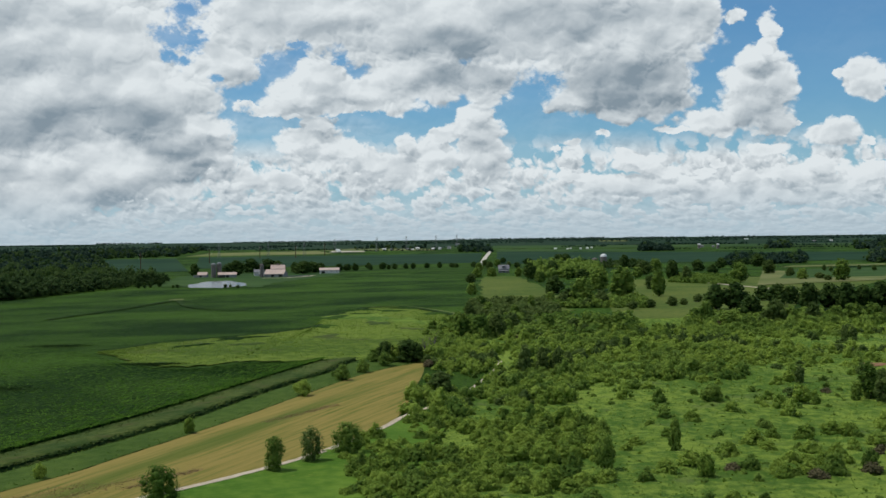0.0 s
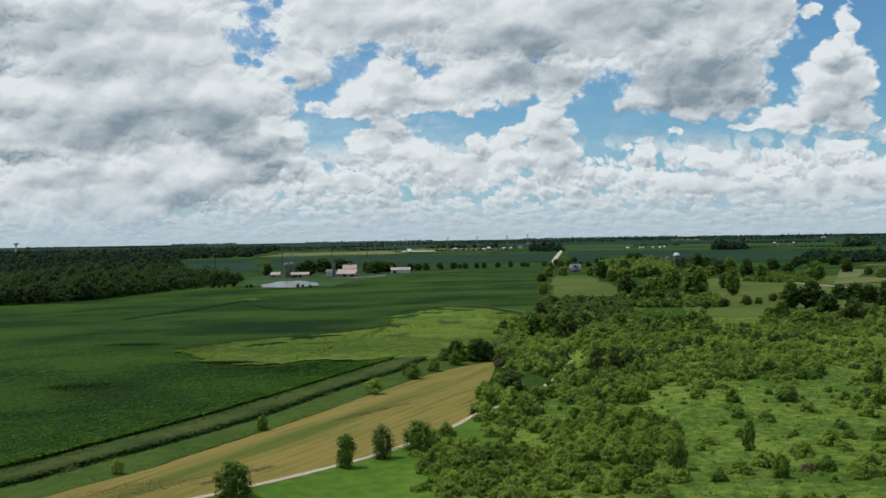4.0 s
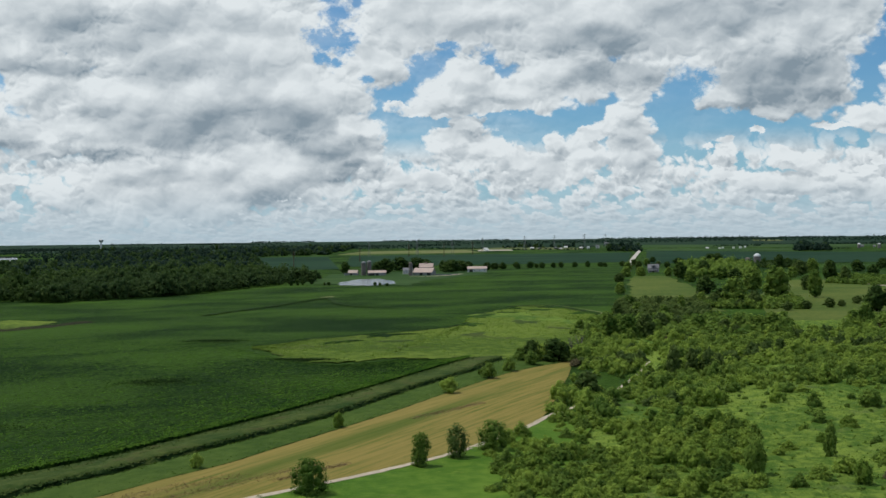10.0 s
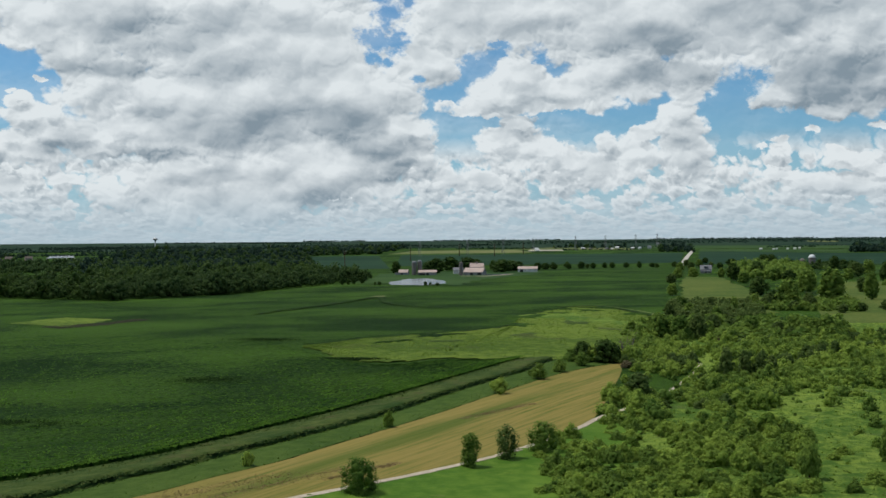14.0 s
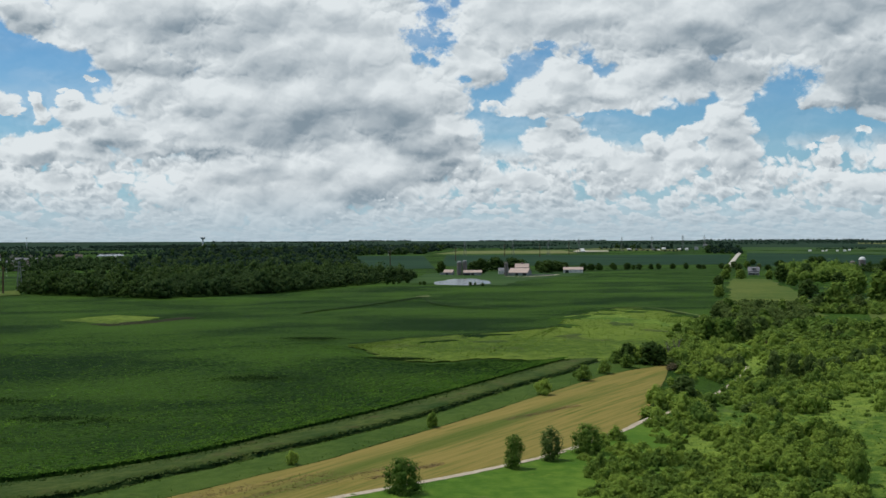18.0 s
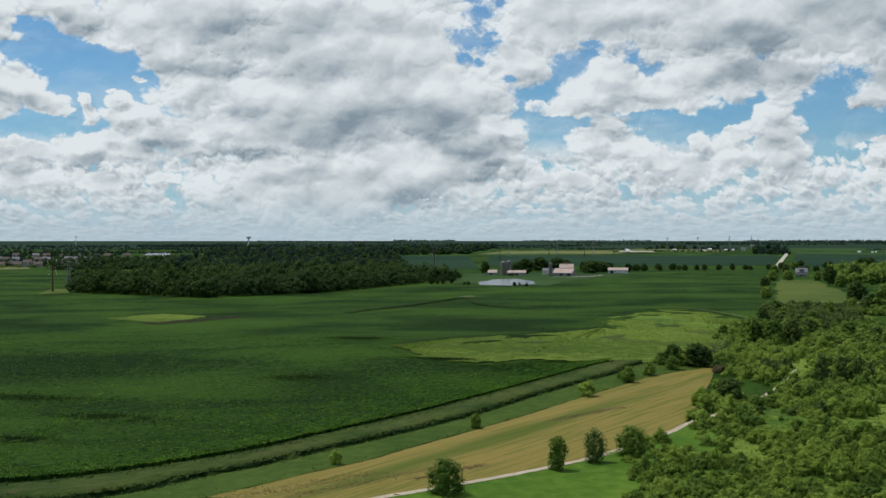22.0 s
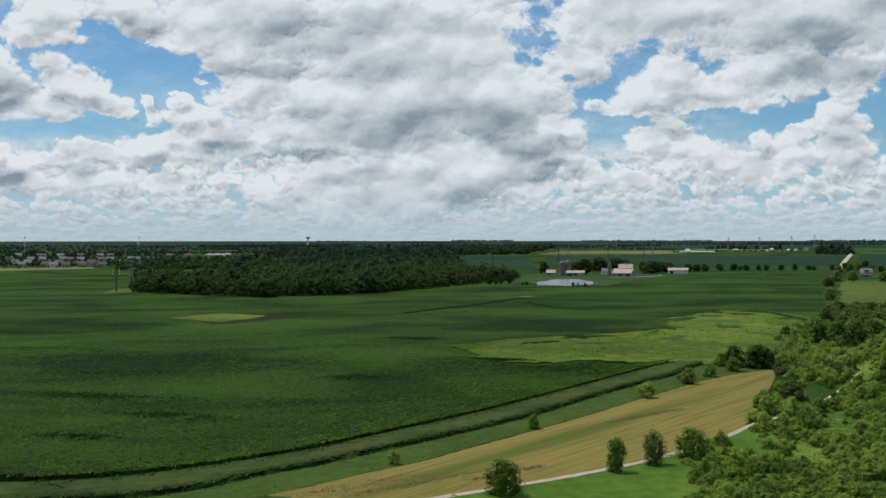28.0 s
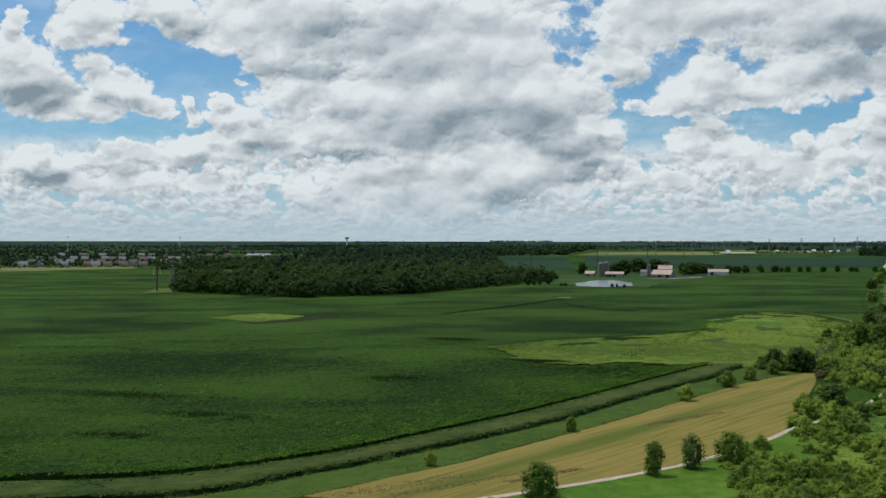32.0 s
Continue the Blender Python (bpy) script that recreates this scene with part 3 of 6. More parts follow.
def cards(centres, normals, size, rng, long=1.25):
    """Leaf clumps: one uneven diamond for each centre."""
    n = len(centres)
    nrm = normals + rng.normal(0, 0.32, (n, 3))
    nrm /= np.linalg.norm(nrm, axis=1)[:, None] + 1e-9
    a = np.cross(nrm, rng.normal(0, 1, (n, 3)))
    a /= np.linalg.norm(a, axis=1)[:, None] + 1e-9
    b = np.cross(nrm, a)
    s = (size * rng.uniform(0.6, 1.3, n))[:, None] if np.ndim(size) == 0 else (size * rng.uniform(0.6, 1.3, n))[:, None]
    k = rng.uniform(0.35, 0.6, (n, 1))
    v = np.stack([centres - a * s * long * 0.5, centres + b * s * k, centres + a * s * long * 0.5 + nrm * s * 0.15, centres - b * s * k + nrm * s * 0.1], 1)
    return v.reshape(-1, 3), np.arange(4 * n).reshape(-1, 4)


ICO = bmesh.new()
bmesh.ops.create_icosphere(ICO, subdivisions=1, radius=1.0)
ICO_V = np.array([v.co[:] for v in ICO.verts])
ICO_F = np.array([[v.index for v in f.verts] + [f.verts[2].index] for f in ICO.faces])[:, :3]
ICO.free()


def crown_arrays(lobes, count, leaf, rng, core=0.78):
    """Foliage over a heap of lobes (x, y, z, rx, rz): leaf clumps on the skin, and a dense inside."""
    lobes = np.array(lobes, float)
    area = lobes[:, 3] * lobes[:, 4]
    pick = rng.choice(len(lobes), count, p=area / area.sum())
    w = rng.normal(0, 1, (count, 3))
    w[:, 2] += 0.35
    w /= np.linalg.norm(w, axis=1)[:, None]
    radii = np.stack([lobes[pick, 3], lobes[pick, 3], lobes[pick, 4]], 1)
    depth = np.where(rng.uniform(0, 1, (count, 1)) < 0.14, rng.uniform(1.1, 1.42, (count, 1)), rng.uniform(0.84, 1.14, (count, 1)))
    p = lobes[pick, :3] + w * radii * depth
    inside = np.zeros(count, bool)
    for x, y, z, rx, rz in lobes:
        q = ((p[:, 0] - x) / rx) ** 2 + ((p[:, 1] - y) / rx) ** 2 + ((p[:, 2] - z) / rz) ** 2
        inside |= q < 0.66
    keep = ~inside & (p[:, 2] > 0.05)
    v, f = cards(p[keep], w[keep] + np.array((-0.08, 0.0, 0.42)), leaf, rng)
    vs, fs, base = [v], [f], len(v)
    if core:
        for x, y, z, rx, rz in lobes:
            c = ICO_V * (1 + rng.uniform(-0.12, 0.08, (len(ICO_V), 1))) * (rx * core, rx * core, rz * core) + (x, y, z)
            c[:, 2] = np.maximum(c[:, 2], 0.03)
            vs.append(c)
            fs.append(np.concatenate([ICO_F, ICO_F[:, 2:3]], 1) + base)
            base += len(c)
    return np.vstack(vs), fs[0], (np.vstack(fs[1:])[:, :3] if core else None)


def two_part_mesh(name, v, quads, tris, material):
    me = bpy.data.meshes.new(name)
    nq, nt = len(quads), 0 if tris is None else len(tris)
    me.vertices.add(len(v))
    me.vertices.foreach_set("co", np.asarray(v, np.float32).ravel())
    loops = quads.ravel() if tris is None else np.concatenate([quads.ravel(), tris.ravel()])
    me.loops.add(len(loops))
    me.loops.foreach_set("vertex_index", loops.astype(np.int32))
    me.polygons.add(nq + nt)
    start = np.concatenate([np.arange(nq) * 4, nq * 4 + np.arange(nt) * 3]).astype(np.int32)
    me.polygons.foreach_set("loop_start", start)
    me.update(calc_edges=True)
    me.materials.append(material)
    return me


def tube_arrays(points, radii, sides=7):
    p = np.array(points, float)
    ring = np.linspace(0, 2 * math.pi, sides, endpoint=False)
    d = np.gradient(p, axis=0)
    d /= np.linalg.norm(d, axis=1)[:, None]
    side = np.cross(d, (0.31, 0.95, 0.05))
    side /= np.linalg.norm(side, axis=1)[:, None]
    up = np.cross(d, side)
    v = p[:, None] + np.array(radii)[:, None, None] * (np.cos(ring)[None, :, None] * side[:, None] + np.sin(ring)[None, :, None] * up[:, None])
    n = len(p)
    i = (np.arange(n - 1)[:, None] * sides + np.arange(sides)[None]).ravel()
    j = (np.arange(n - 1)[:, None] * sides + (np.arange(sides)[None] + 1) % sides).ravel()
    return v.reshape(-1, 3), np.stack([i, j, j + sides, i + sides], 1)


def joined(pieces):
    vs, fs, base = [], [], 0
    for v, f in pieces:
        vs.append(v)
        fs.append(f + base)
        base += len(v)
    return np.vstack(vs), np.vstack(fs)


def trunk_mesh(h, r, rng, limbs=4, forks=1):
    pieces = []
    for k in range(forks):
        lean = rng.normal(0, 0.06 if forks == 1 else 0.3, 2)
        z = np.linspace(-0.15, h, 5)
        pts = np.stack([lean[0] * z, lean[1] * z, z], 1)
        pieces.append(tube_arrays(pts, r * np.linspace(1.2, 0.35, 5), 6))
        for i in range(limbs):
            a, z0 = rng.uniform(0, 6.28), h * rng.uniform(0.3, 0.8)
            l = h * rng.uniform(0.3, 0.5)
            s = np.linspace(0, 1, 4)
            pts = np.stack([lean[0] * z0 + math.cos(a) * l * s * 0.8, lean[1] * z0 + math.sin(a) * l * s * 0.8, z0 + l * s ** 1.3], 1)
            pieces.append(tube_arrays(pts, r * np.linspace(0.5, 0.12, 4), 4))
    v, f = joined(pieces)
    return mesh_of("trunk", v, f, BARK, smooth=True)


def lobes_for(kind, h, w, rng, n=0):
    """The lobes of a crown, h high and w wide over all. n: about how many."""
    big = 1.0 if not n else (20.0 / n) ** 0.4
    out = []
    if kind == "column":
        for i in range(26):
            s = (i + 0.5) / 26
            belly = (0.62 + 0.5 * s) * min(1.0, 2.6 * (1 - s)) ** 0.7
            r = w * rng.uniform(0.09, 0.22) * (0.75 + 0.35 * belly)
            a = i * 2.4 + rng.uniform(-0.5, 0.5)
            out.append((math.cos(a) * w * 0.33 * belly * rng.uniform(0.4, 1.3), math.sin(a) * w * 0.33 * belly * rng.uniform(0.4, 1.3), h * (0.11 + 0.82 * s), r, r * 1.25))
    elif kind == "dome":
        n = n or 18
        for i in range(n):
            a, s = i * 2.4 + rng.uniform(-0.4, 0.4), math.sqrt((i + 0.3) / n)
            r = w * rng.uniform(0.10, 0.20) * big
            top = h * (rng.uniform(0.78, 1.05) - 0.5 * s * s) - r * 0.8
            reach = w * 0.38 * rng.uniform(0.8, 1.15)
            out.append((math.cos(a) * s * reach, math.sin(a) * s * reach, max(top, h * 0.2), r, r * rng.uniform(0.8, 1.15)))
            if i % 3 == 0:
                out.append((math.cos(a + 1) * s * w * 0.3, math.sin(a + 1) * s * w * 0.3, h * 0.3, w * 0.2, w * 0.18))
    else:                                   # oval crown on a trunk
        n = n or 24
        for i in range(n):
            a, s = i * 2.4 + rng.uniform(-0.4, 0.4), (i + 0.5) / n
            belly = math.sin(math.pi * (0.2 + 0.72 * s))
            r = w * rng.uniform(0.10, 0.20) * big
            reach = belly * w * rng.uniform(0.22, 0.38)
            out.append((math.cos(a) * reach, math.sin(a) * reach, h * (0.09 + 0.79 * s), r, r * rng.uniform(0.9, 1.25)))
            if i % 4 == 0:
                out.append((0, 0, h * (0.25 + 0.5 * s), w * 0.24, w * 0.24))
    return out


def plant_meshes(kind, h, w, count, leaf, material, seed, limbs=4, core=0.78):
    rng = np.random.default_rng(seed)
    v, q, t = crown_arrays(lobes_for(kind, h, w, rng), count, leaf, rng, core)
    crown = two_part_mesh("crown", v, q, t, material)
    trunk = trunk_mesh(h * 0.6, max(0.06, h * 0.017), rng, limbs, 3 if kind == "dome" else 1)
    return trunk, crown


def plant(name, meshes, x, y, turn=0.0, size=1.0, tall=1.0, label="", category="tree", group=""):
    top = new(name)
    top.matrix_world = pose(x, y, rise(x, y), 0, 0, turn) @ Matrix.Diagonal((size, size, size * tall, 1))
    for part_name, me in zip(("trunk", "crown"), meshes):
        new(part_name, me).parent = top
    return tagged(top, label, category, group)


def thicket(name, spots, protos, rng, label, category, sizes=(0.8, 1.3), leaf_material=None):
    """Many crowns joined into one sheet of growth. spots: (x, y, size). protos: (verts, quads, tris)."""
    vs, qs, ts, base = [], [], [], 0
    for x, y, s in spots:
        v, q, t = protos[int(rng.integers(len(protos)))]
        a = rng.uniform(0, 6.28)
        c, d = math.cos(a) * s, math.sin(a) * s
        p = np.stack([v[:, 0] * c - v[:, 1] * d + x, v[:, 0] * d + v[:, 1] * c + y, v[:, 2] * s * rng.uniform(0.7, 1.3) + rise(x, y)], 1)
        vs.append(p)
        qs.append(q + base)
        ts.append(t + base)
        base += len(v)
    me = two_part_mesh(name, np.vstack(vs), np.vstack(qs), np.vstack(ts), leaf_material)
    return tagged(new(name, me), label, category, kind="stuff")


def between(edge_a, edge_b, n, rng, bias=1.0, low=0.0, high=1.0):
    """n random spots on the land between two lines. bias above 1 crowds them towards the first line."""
    a, b = curve_points(edge_a, 400), curve_points(edge_b, 400)
    i = rng.integers(0, 400, n)
    v = (low + (high - low) * rng.uniform(0, 1, n) ** bias)[:, None]
    return a[i] * (1 - v) + b[i] * v + rng.normal(0, 0.6, (n, 2)), v[:, 0]


def tufts(name, xy, z, size, material, label, category, rng, upright=False):
    """Single leaves and blades, too many to count, standing out of a surface."""
    n = len(xy)
    w = rng.normal(0, 1, (n, 3))
    w[:, 2] = np.abs(w[:, 2]) * 0.3 + 0.25 if upright else np.abs(w[:, 2]) * 0.35 + 1.2
    w /= np.linalg.norm(w, axis=1)[:, None]
    c = np.concatenate([xy, (np.zeros(n) + z + rise_np(xy[:, 0], xy[:, 1]) + rng.uniform(-0.35, 0.1, n) * np.mean(size))[:, None]], 1)
    v, f = cards(c, w, size, rng, 1.4)
    return tagged(new(name, mesh_of(name, v, f, material)), label, category, kind="stuff")


def blob_sheet(name, x, y, rx, ry, turn, material, lift, label, category, seed, wild=0.25, drop=0.0):
    """A patch with an uneven rim."""
    r = np.random.default_rng(seed)
    k = 40
    a = np.linspace(0, 2 * math.pi, k, endpoint=False)
    rim = 1 + wild * (np.sin(2 * a + r.uniform(0, 6)) * 0.4 + np.sin(3 * a + r.uniform(0, 6)) * 0.4 + np.sin(7 * a + r.uniform(0, 6)) * 0.25) + r.normal(0, wild * 0.15, k)
    c, s = math.cos(radians(turn)), math.sin(radians(turn))
    rings = []
    for q in (0.02, 0.5, 1.0):
        px, py = np.cos(a) * rx * rim * q, np.sin(a) * ry * rim * q
        wx, wy = x + px * c - py * s, y + px * s + py * c
        rings.append(np.stack([wx, wy, rise_np(wx, wy) + lift - (drop if q == 1.0 else 0.0)], 1))
    f = []
    for i in range(2):
        for j in range(k):
            f.append((i * k + j, (i + 1) * k + j, (i + 1) * k + (j + 1) % k, i * k + (j + 1) % k))
    return tagged(new(name, mesh_of(name, np.vstack(rings), f, material, smooth=True)), label, category, kind="structure")

# ---------------------------------------------------------------- land
def build_ground():
    rings = np.concatenate([[0.0], np.geomspace(20, 600, 60), np.linspace(620, 4960, 90)])
    turns = np.linspace(0, 2 * math.pi, 241)
    x, y = rings[:, None] * np.sin(turns)[None], rings[:, None] * np.cos(turns)[None]
    z = rise_np(x, y)
    ob = new("ground", mesh_of("ground", np.stack([x, y, z], 2).reshape(-1, 3), grid_faces(len(rings), 241)[:, ::-1], CROP, smooth=True))
    return tagged(ob, "dark green level farmland of leafy row crops", "ground", kind="structure")


build_ground()
CORN_EDGE = [(-420, 72), (-280, 134), (-162.5, 201.4), (-152.2, 206.2), (-142.5, 212.0), (-133.7, 219.8), (-125.7, 229.9), (-118.2, 242.7), (-110.9, 258.2), (-104.1, 278.4), (-96.4, 301.2), (-87.9, 328.1), (-79.0, 363.1), (-68.6, 406.6), (-56.5, 457.7), (-50, 483)]
CORN_BACK = [(-700, 420), (-420, 560), (-300, 580), (-201.5, 564.0), (-173.7, 539.2), (-150.8, 510.4), (-126.2, 468.9), (-108.8, 456.6), (-95.6, 459.1), (-84.8, 474.5), (-73.3, 474.1), (-56.8, 460.3)]
DITCH = [(-400, 50), (-270, 112), (-143.5, 187.6), (-132.4, 193.5), (-121.7, 200.3), (-118.4, 205.3), (-114.9, 210.4), (-111.8, 216.6), (-109.4, 224.8), (-106.0, 231.7), (-102.3, 238.3), (-95.8, 256.4), (-88.2, 275.9), (-80.0, 298.7), (-71.0, 326.9), (-65.9, 351.3), (-56.4, 391.0), (-42.9, 439.9), (-42, 452), (-36, 480)]
STUBBLE_EDGE = [(-380, 25), (-250, 85), (-105.2, 199.4), (-100.9, 207.6), (-94.7, 220.9), (-91.6, 228.5), (-88.5, 237.2), (-80.9, 253.5), (-74.0, 276.7), (-65.7, 302.8), (-56.3, 335.5), (-45.5, 377.3), (-28.5, 435.9), (-9.3, 473)]
TRAIL = [(-170, 70), (-110, 154), (-52, 231), (-42, 245.5), (-32, 262), (-25, 278), (-16, 303), (-11, 322), (4, 361), (15, 410), (20.5, 446), (22, 462)]
FIELD_SIDE = [(-168, 66), (-108, 151), (-54, 229), (-42, 248), (-30, 268), (-20, 297), (-13, 330), (-10, 387), (-8, 435), (-8, 474)]
MEADOW_FAR = [(-157.5, 531.9), (-147.8, 548.3), (-139.5, 571.8), (-127.6, 583.3), (-103.6, 610.9), (-79.0, 648.1), (-71.4, 676.9), (-75.5, 728.0), (-64.0, 800.0), (-47.0, 858.0), (-27.0, 842.0), (-9.0, 790.0), (5.9, 739.3)]
MEADOW_NEAR = [(-155.3, 526.4), (-142.0, 507.7), (-128.2, 480.8), (-111.0, 465.4), (-97.0, 465.9), (-86.1, 481.5), (-75.2, 480.8), (-50.1, 471.9), (-30.4, 483.4), (-12.2, 506.2), (3.0, 607.7)]
MARSH_SIDE = [(300, 20), (320, 200), (330, 300), (340, 400), (355, 520), (370, 700)]

sheet("marsh_ground", TRAIL + [(8, 560), (8, 690)], MARSH_SIDE, 220, 150, MARSH, 0.7, 0.24, "bright green tussocky marsh grass between shrubs", "grass")
sheet("grass_verge", TRAIL[1:8], [(-60, 100), (-12, 200), (-8, 225), (-6, 245), (-4, 262), (-2, 285), (0, 300)], 60, 20, LAWN, 1.15, 0.05, "smooth mown green grass beside the trail", "grass")
sheet("stubble_field", STUBBLE_EDGE, FIELD_SIDE, 160, 60, STUBBLE, 0.14, 0.03, "striped yellow-brown stubble field, partly regrown green", "field")
sheet("crop_edge", CORN_EDGE, CORN_BACK, 220, 150, CROP, 0.0, 0.13, "dark green leafy crop with a steep edge at the ditch", "crop", wall=1.5, taper=True)
sheet("ditch_bank", CORN_EDGE, DITCH, 220, 16, BANK, 0.3, 0.1, "rough weedy bank of a drainage ditch", "bank", profile=(0.2, 0.5, 0.7, 0.9, 1.1, 1.3, 1.3, 0.0))
sheet("ditch_bank", DITCH, STUBBLE_EDGE, 220, 16, BANK_GREEN, 0.25, 0.07, "grassy bank of a drainage ditch", "bank", profile=(0.0, 0.35, 0.5, 0.45, 0.35, 0.2, 0.1, 0.0))
DITCH_FACE = [(x - 1.0 + 0.6 * math.sin(y * 0.23) * math.sin(y * 0.071), y + 0.6) for x, y in curve_points(DITCH, 60)]
sheet("ditch_face", DITCH, DITCH_FACE, 320, 6, WEEDS, 0.2, 0.12, "steep dark overgrown face of the ditch", "bank", profile=(0.0, 0.75, 1.15), ragged=0.9)
ribbon("ditch_water", DITCH, 1.6, 200, WATER, 0.2, "narrow dark water in the ditch", "water", 0.0, 0.2)
sheet("wet_meadow", MEADOW_FAR, MEADOW_NEAR, 120, 60, WET_GRASS, 0.4, 0.11, "light green wet meadow grass in a hollow of the field", "grass", ragged=1.5)
ribbon("gravel_trail", TRAIL, 2.7, 160, GRAVEL, 1.22, "pale narrow gravel trail", "path", 0.04, 0.08, 0.5)
ribbon("country_road", [(58, 1960), (66, 2080), (92, 2550), (121, 3000), (126, 3080)], 9.0, 50, CONCRETE, 0.8, "straight pale concrete country road", "road", 0.1)
ribbon("gravel_drive", [(262, 1300), (270, 1260), (277, 1195), (290, 1110), (298, 1060)], 6.0, 40, GRAVEL, 0.4, "pale gravel drive between meadows", "road", 0.05, 0.05)
ribbon("farm_drive", [(-182, 1640), (-190, 1590), (-215, 1540), (-240, 1545)], 7.0, 30, GRAVEL, 0.5, "pale farm drive", "road", 0.05, 0.1)
sheet("hedge_meadow", [(24, 790), (32, 1000), (42, 1300), (52, 1500)], [(85, 790), (98, 1000), (100, 1200), (92, 1500)], 30, 16, MEADOW, 0.15, 0.05, "yellow-green hay meadow behind the hedge", "grass", ragged=2)
sheet("far_meadow", [(90, 640), (110, 760), (130, 950), (160, 1100), (200, 1330)], [(200, 660), (240, 800), (300, 950), (420, 1150), (560, 1420)], 40, 24, MEADOW, 0.15, 0.05, "dry yellow-green pasture with trees", "grass")
sheet("farm_yard", [(-345, 1330), (-350, 1500), (-370, 1640), (-350, 1750)], [(-195, 1250), (-190, 1450), (-150, 1640), (-150, 1780)], 30, 20, FAR_MID, 0.2, 0.05, "short grass round a farm pond", "grass", ragged=4)
blob_sheet("pond", -260, 1345, 34, 100, 11, WATER, 0.35, "pale farm pond mirroring the sky", "water", 4, 0.2)
sheet("crop_patch", [(-388, 668), (-378, 722)], [(-330, 640), (-336, 706)], 16, 16, WET_GRASS, 0.1, 0.05, "light green unplanted patch in the crop", "grass", ragged=1.2)
sheet("soil_strip", [(-352, 640), (-332, 672), (-322, 712)], [(-332, 626), (-318, 660), (-310, 704)], 16, 6, SOIL, 0.14, 0.05, "bare dark soil beside the unplanted patch", "soil", ragged=1.2)
SPOTS = ((-150, 391, 9, 7), (-171, 252, 7, 3), (-165, 290, 12, 4), (-118, 472, 8, 3), (-215, 320, 16, 5), (-185, 560, 10, 5))
for points, width in (([(-228, 985), (-236, 900), (-247, 830), (-258, 760)], 3), ([(-224, 985), (-196, 890), (-165, 850), (-140, 840)], 3), ([(x - 1, y + 4) for x, y in MEADOW_FAR[:7]], 1.8), ([(-60, 842), (-30, 851), (8, 752)], 2.4)):
    ribbon("weed_strip", points, width * 1.5, 60, WEEDS, 0.7, "dark weedy line through the crop", "weeds", 0.4, 0.5)
ribbon("sandy_track", [(-60, 842), (-30, 853), (4, 775), (6, 752)], 1.6, 40, FAR_PALE, 1.1, "thin dry track at the field edge", "path", 0.0, 0.2)
for i, (x, y, rx, ry) in enumerate(((-48, 745, 20, 55), (-20, 705, 14, 30))):
    blob_sheet("lush_patch", x, y, rx, ry, 10 * i, MARSH, 0.66, "bright lime green lush grass in the hollow", "grass", 61 + i, 0.8, 0.55)
for i, (x, y, rx, ry) in enumerate(((-40, 690, 8, 18), (-60, 600, 9, 14), (-95, 560, 10, 8), (-15, 640, 8, 18))):
    blob_sheet("rush_patch", x, y, rx, ry, 15 * i, BANK, 0.74, "dark green rushes in the wet hollow", "grass", 81 + i, 0.8, 0.6)
for i, (x, y, rx, ry) in enumerate(((-72, 742, 13, 22), (-62, 822, 20, 16), (-36, 806, 13, 9), (-28, 836, 22, 12), (-6, 770, 12, 10), (-70, 668, 10, 12), (-104, 596, 14, 8), (-56, 776, 9, 7), (-120, 556, 12, 5))):
    blob_sheet("crop_patch", x, y, rx, ry, 12 * i - 40, CROP, 0.86, "dark green crop growing into the wet hollow", "crop", 121 + i, 0.9, 0.75)
blob_sheet("bare_earth", 161, 436, 4, 6, 0, EARTH, 1.2, "reddish bare earth in the marsh", "soil", 75, 0.5, 0.3)
blob_sheet("dry_spot", -226, 990, 5, 14, 0, FAR_PALE, 0.9, "small pale dry spot in the crop", "soil", 71, 0.4)


# ---------------------------------------------------------------- growth
rng = np.random.default_rng(11)


def proto(kind, h, w, count, leaf, seed, lobes=0, core=0.78):
    r = np.random.default_rng(seed)
    return crown_arrays(lobes_for(kind, h, w, r, lobes), count, leaf, r, core)


SCRUB = ((-3, 240, 17, 36, 1.0), (20, 240, 14, 20, .5), (-2, 335, 11, 55, 1), (25, 372, 17, 40, 1), (6, 500, 17, 75, 1), (40, 415, 20, 45, 1), (88, 510, 66, 66, 1),
         (82, 420, 24, 34, .6), (24, 285, 17, 36, .6), (165, 590, 70, 34, 1), (150, 470, 50, 40, .5), (60, 590, 60, 40, 1))


def scrub_density(x, y):
    d = 0.05
    for cx, cy, rx, ry, k in SCRUB:
        q = ((x - cx) / rx) ** 2 + ((y - cy) / ry) ** 2
        if q < 1:
            d = max(d, k * min(1, 2.2 * (1 - q) + 0.3))
    return d


def trail_gap(x, y):
    return min((x - a) ** 2 + (y - b) ** 2 for a, b in TRAIL_POINTS) ** 0.5


TRAIL_POINTS = [tuple(p) for p in curve_points(TRAIL, 140)]
shrubs = []
tries = 0
while len(shrubs) < 2000 and tries < 60000:
    tries += 1
    y = rng.uniform(210, 640)
    x = rng.uniform(-25, 0.45 * y + 10)
    if rng.uniform() > scrub_density(x, y) or trail_gap(x, y) < (2.9 if y < 318 else 2.5) or (x < -11 and y > 300):
        continue
    s = rng.uniform(0.6, 1.1) if rng.uniform() < 0.8 else rng.uniform(1.05, 1.4)
    if any((x - a) ** 2 + (y - b) ** 2 < (1.22 * (s + c)) ** 2 for a, b, c in shrubs):
        continue
    shrubs.append((x, y, s))
shrubs.sort(key=lambda p: p[1])
near, rest = shrubs[:290], shrubs[290:]
SHRUB = [plant_meshes("dome", rng.uniform(3.2, 4.2), rng.uniform(4.2, 5.4), 1250, 0.38, (LEAF, LEAF_BRIGHT, LEAF_BRIGHT, LEAF_BRIGHT)[i % 4], 20 + i) for i in range(8)]
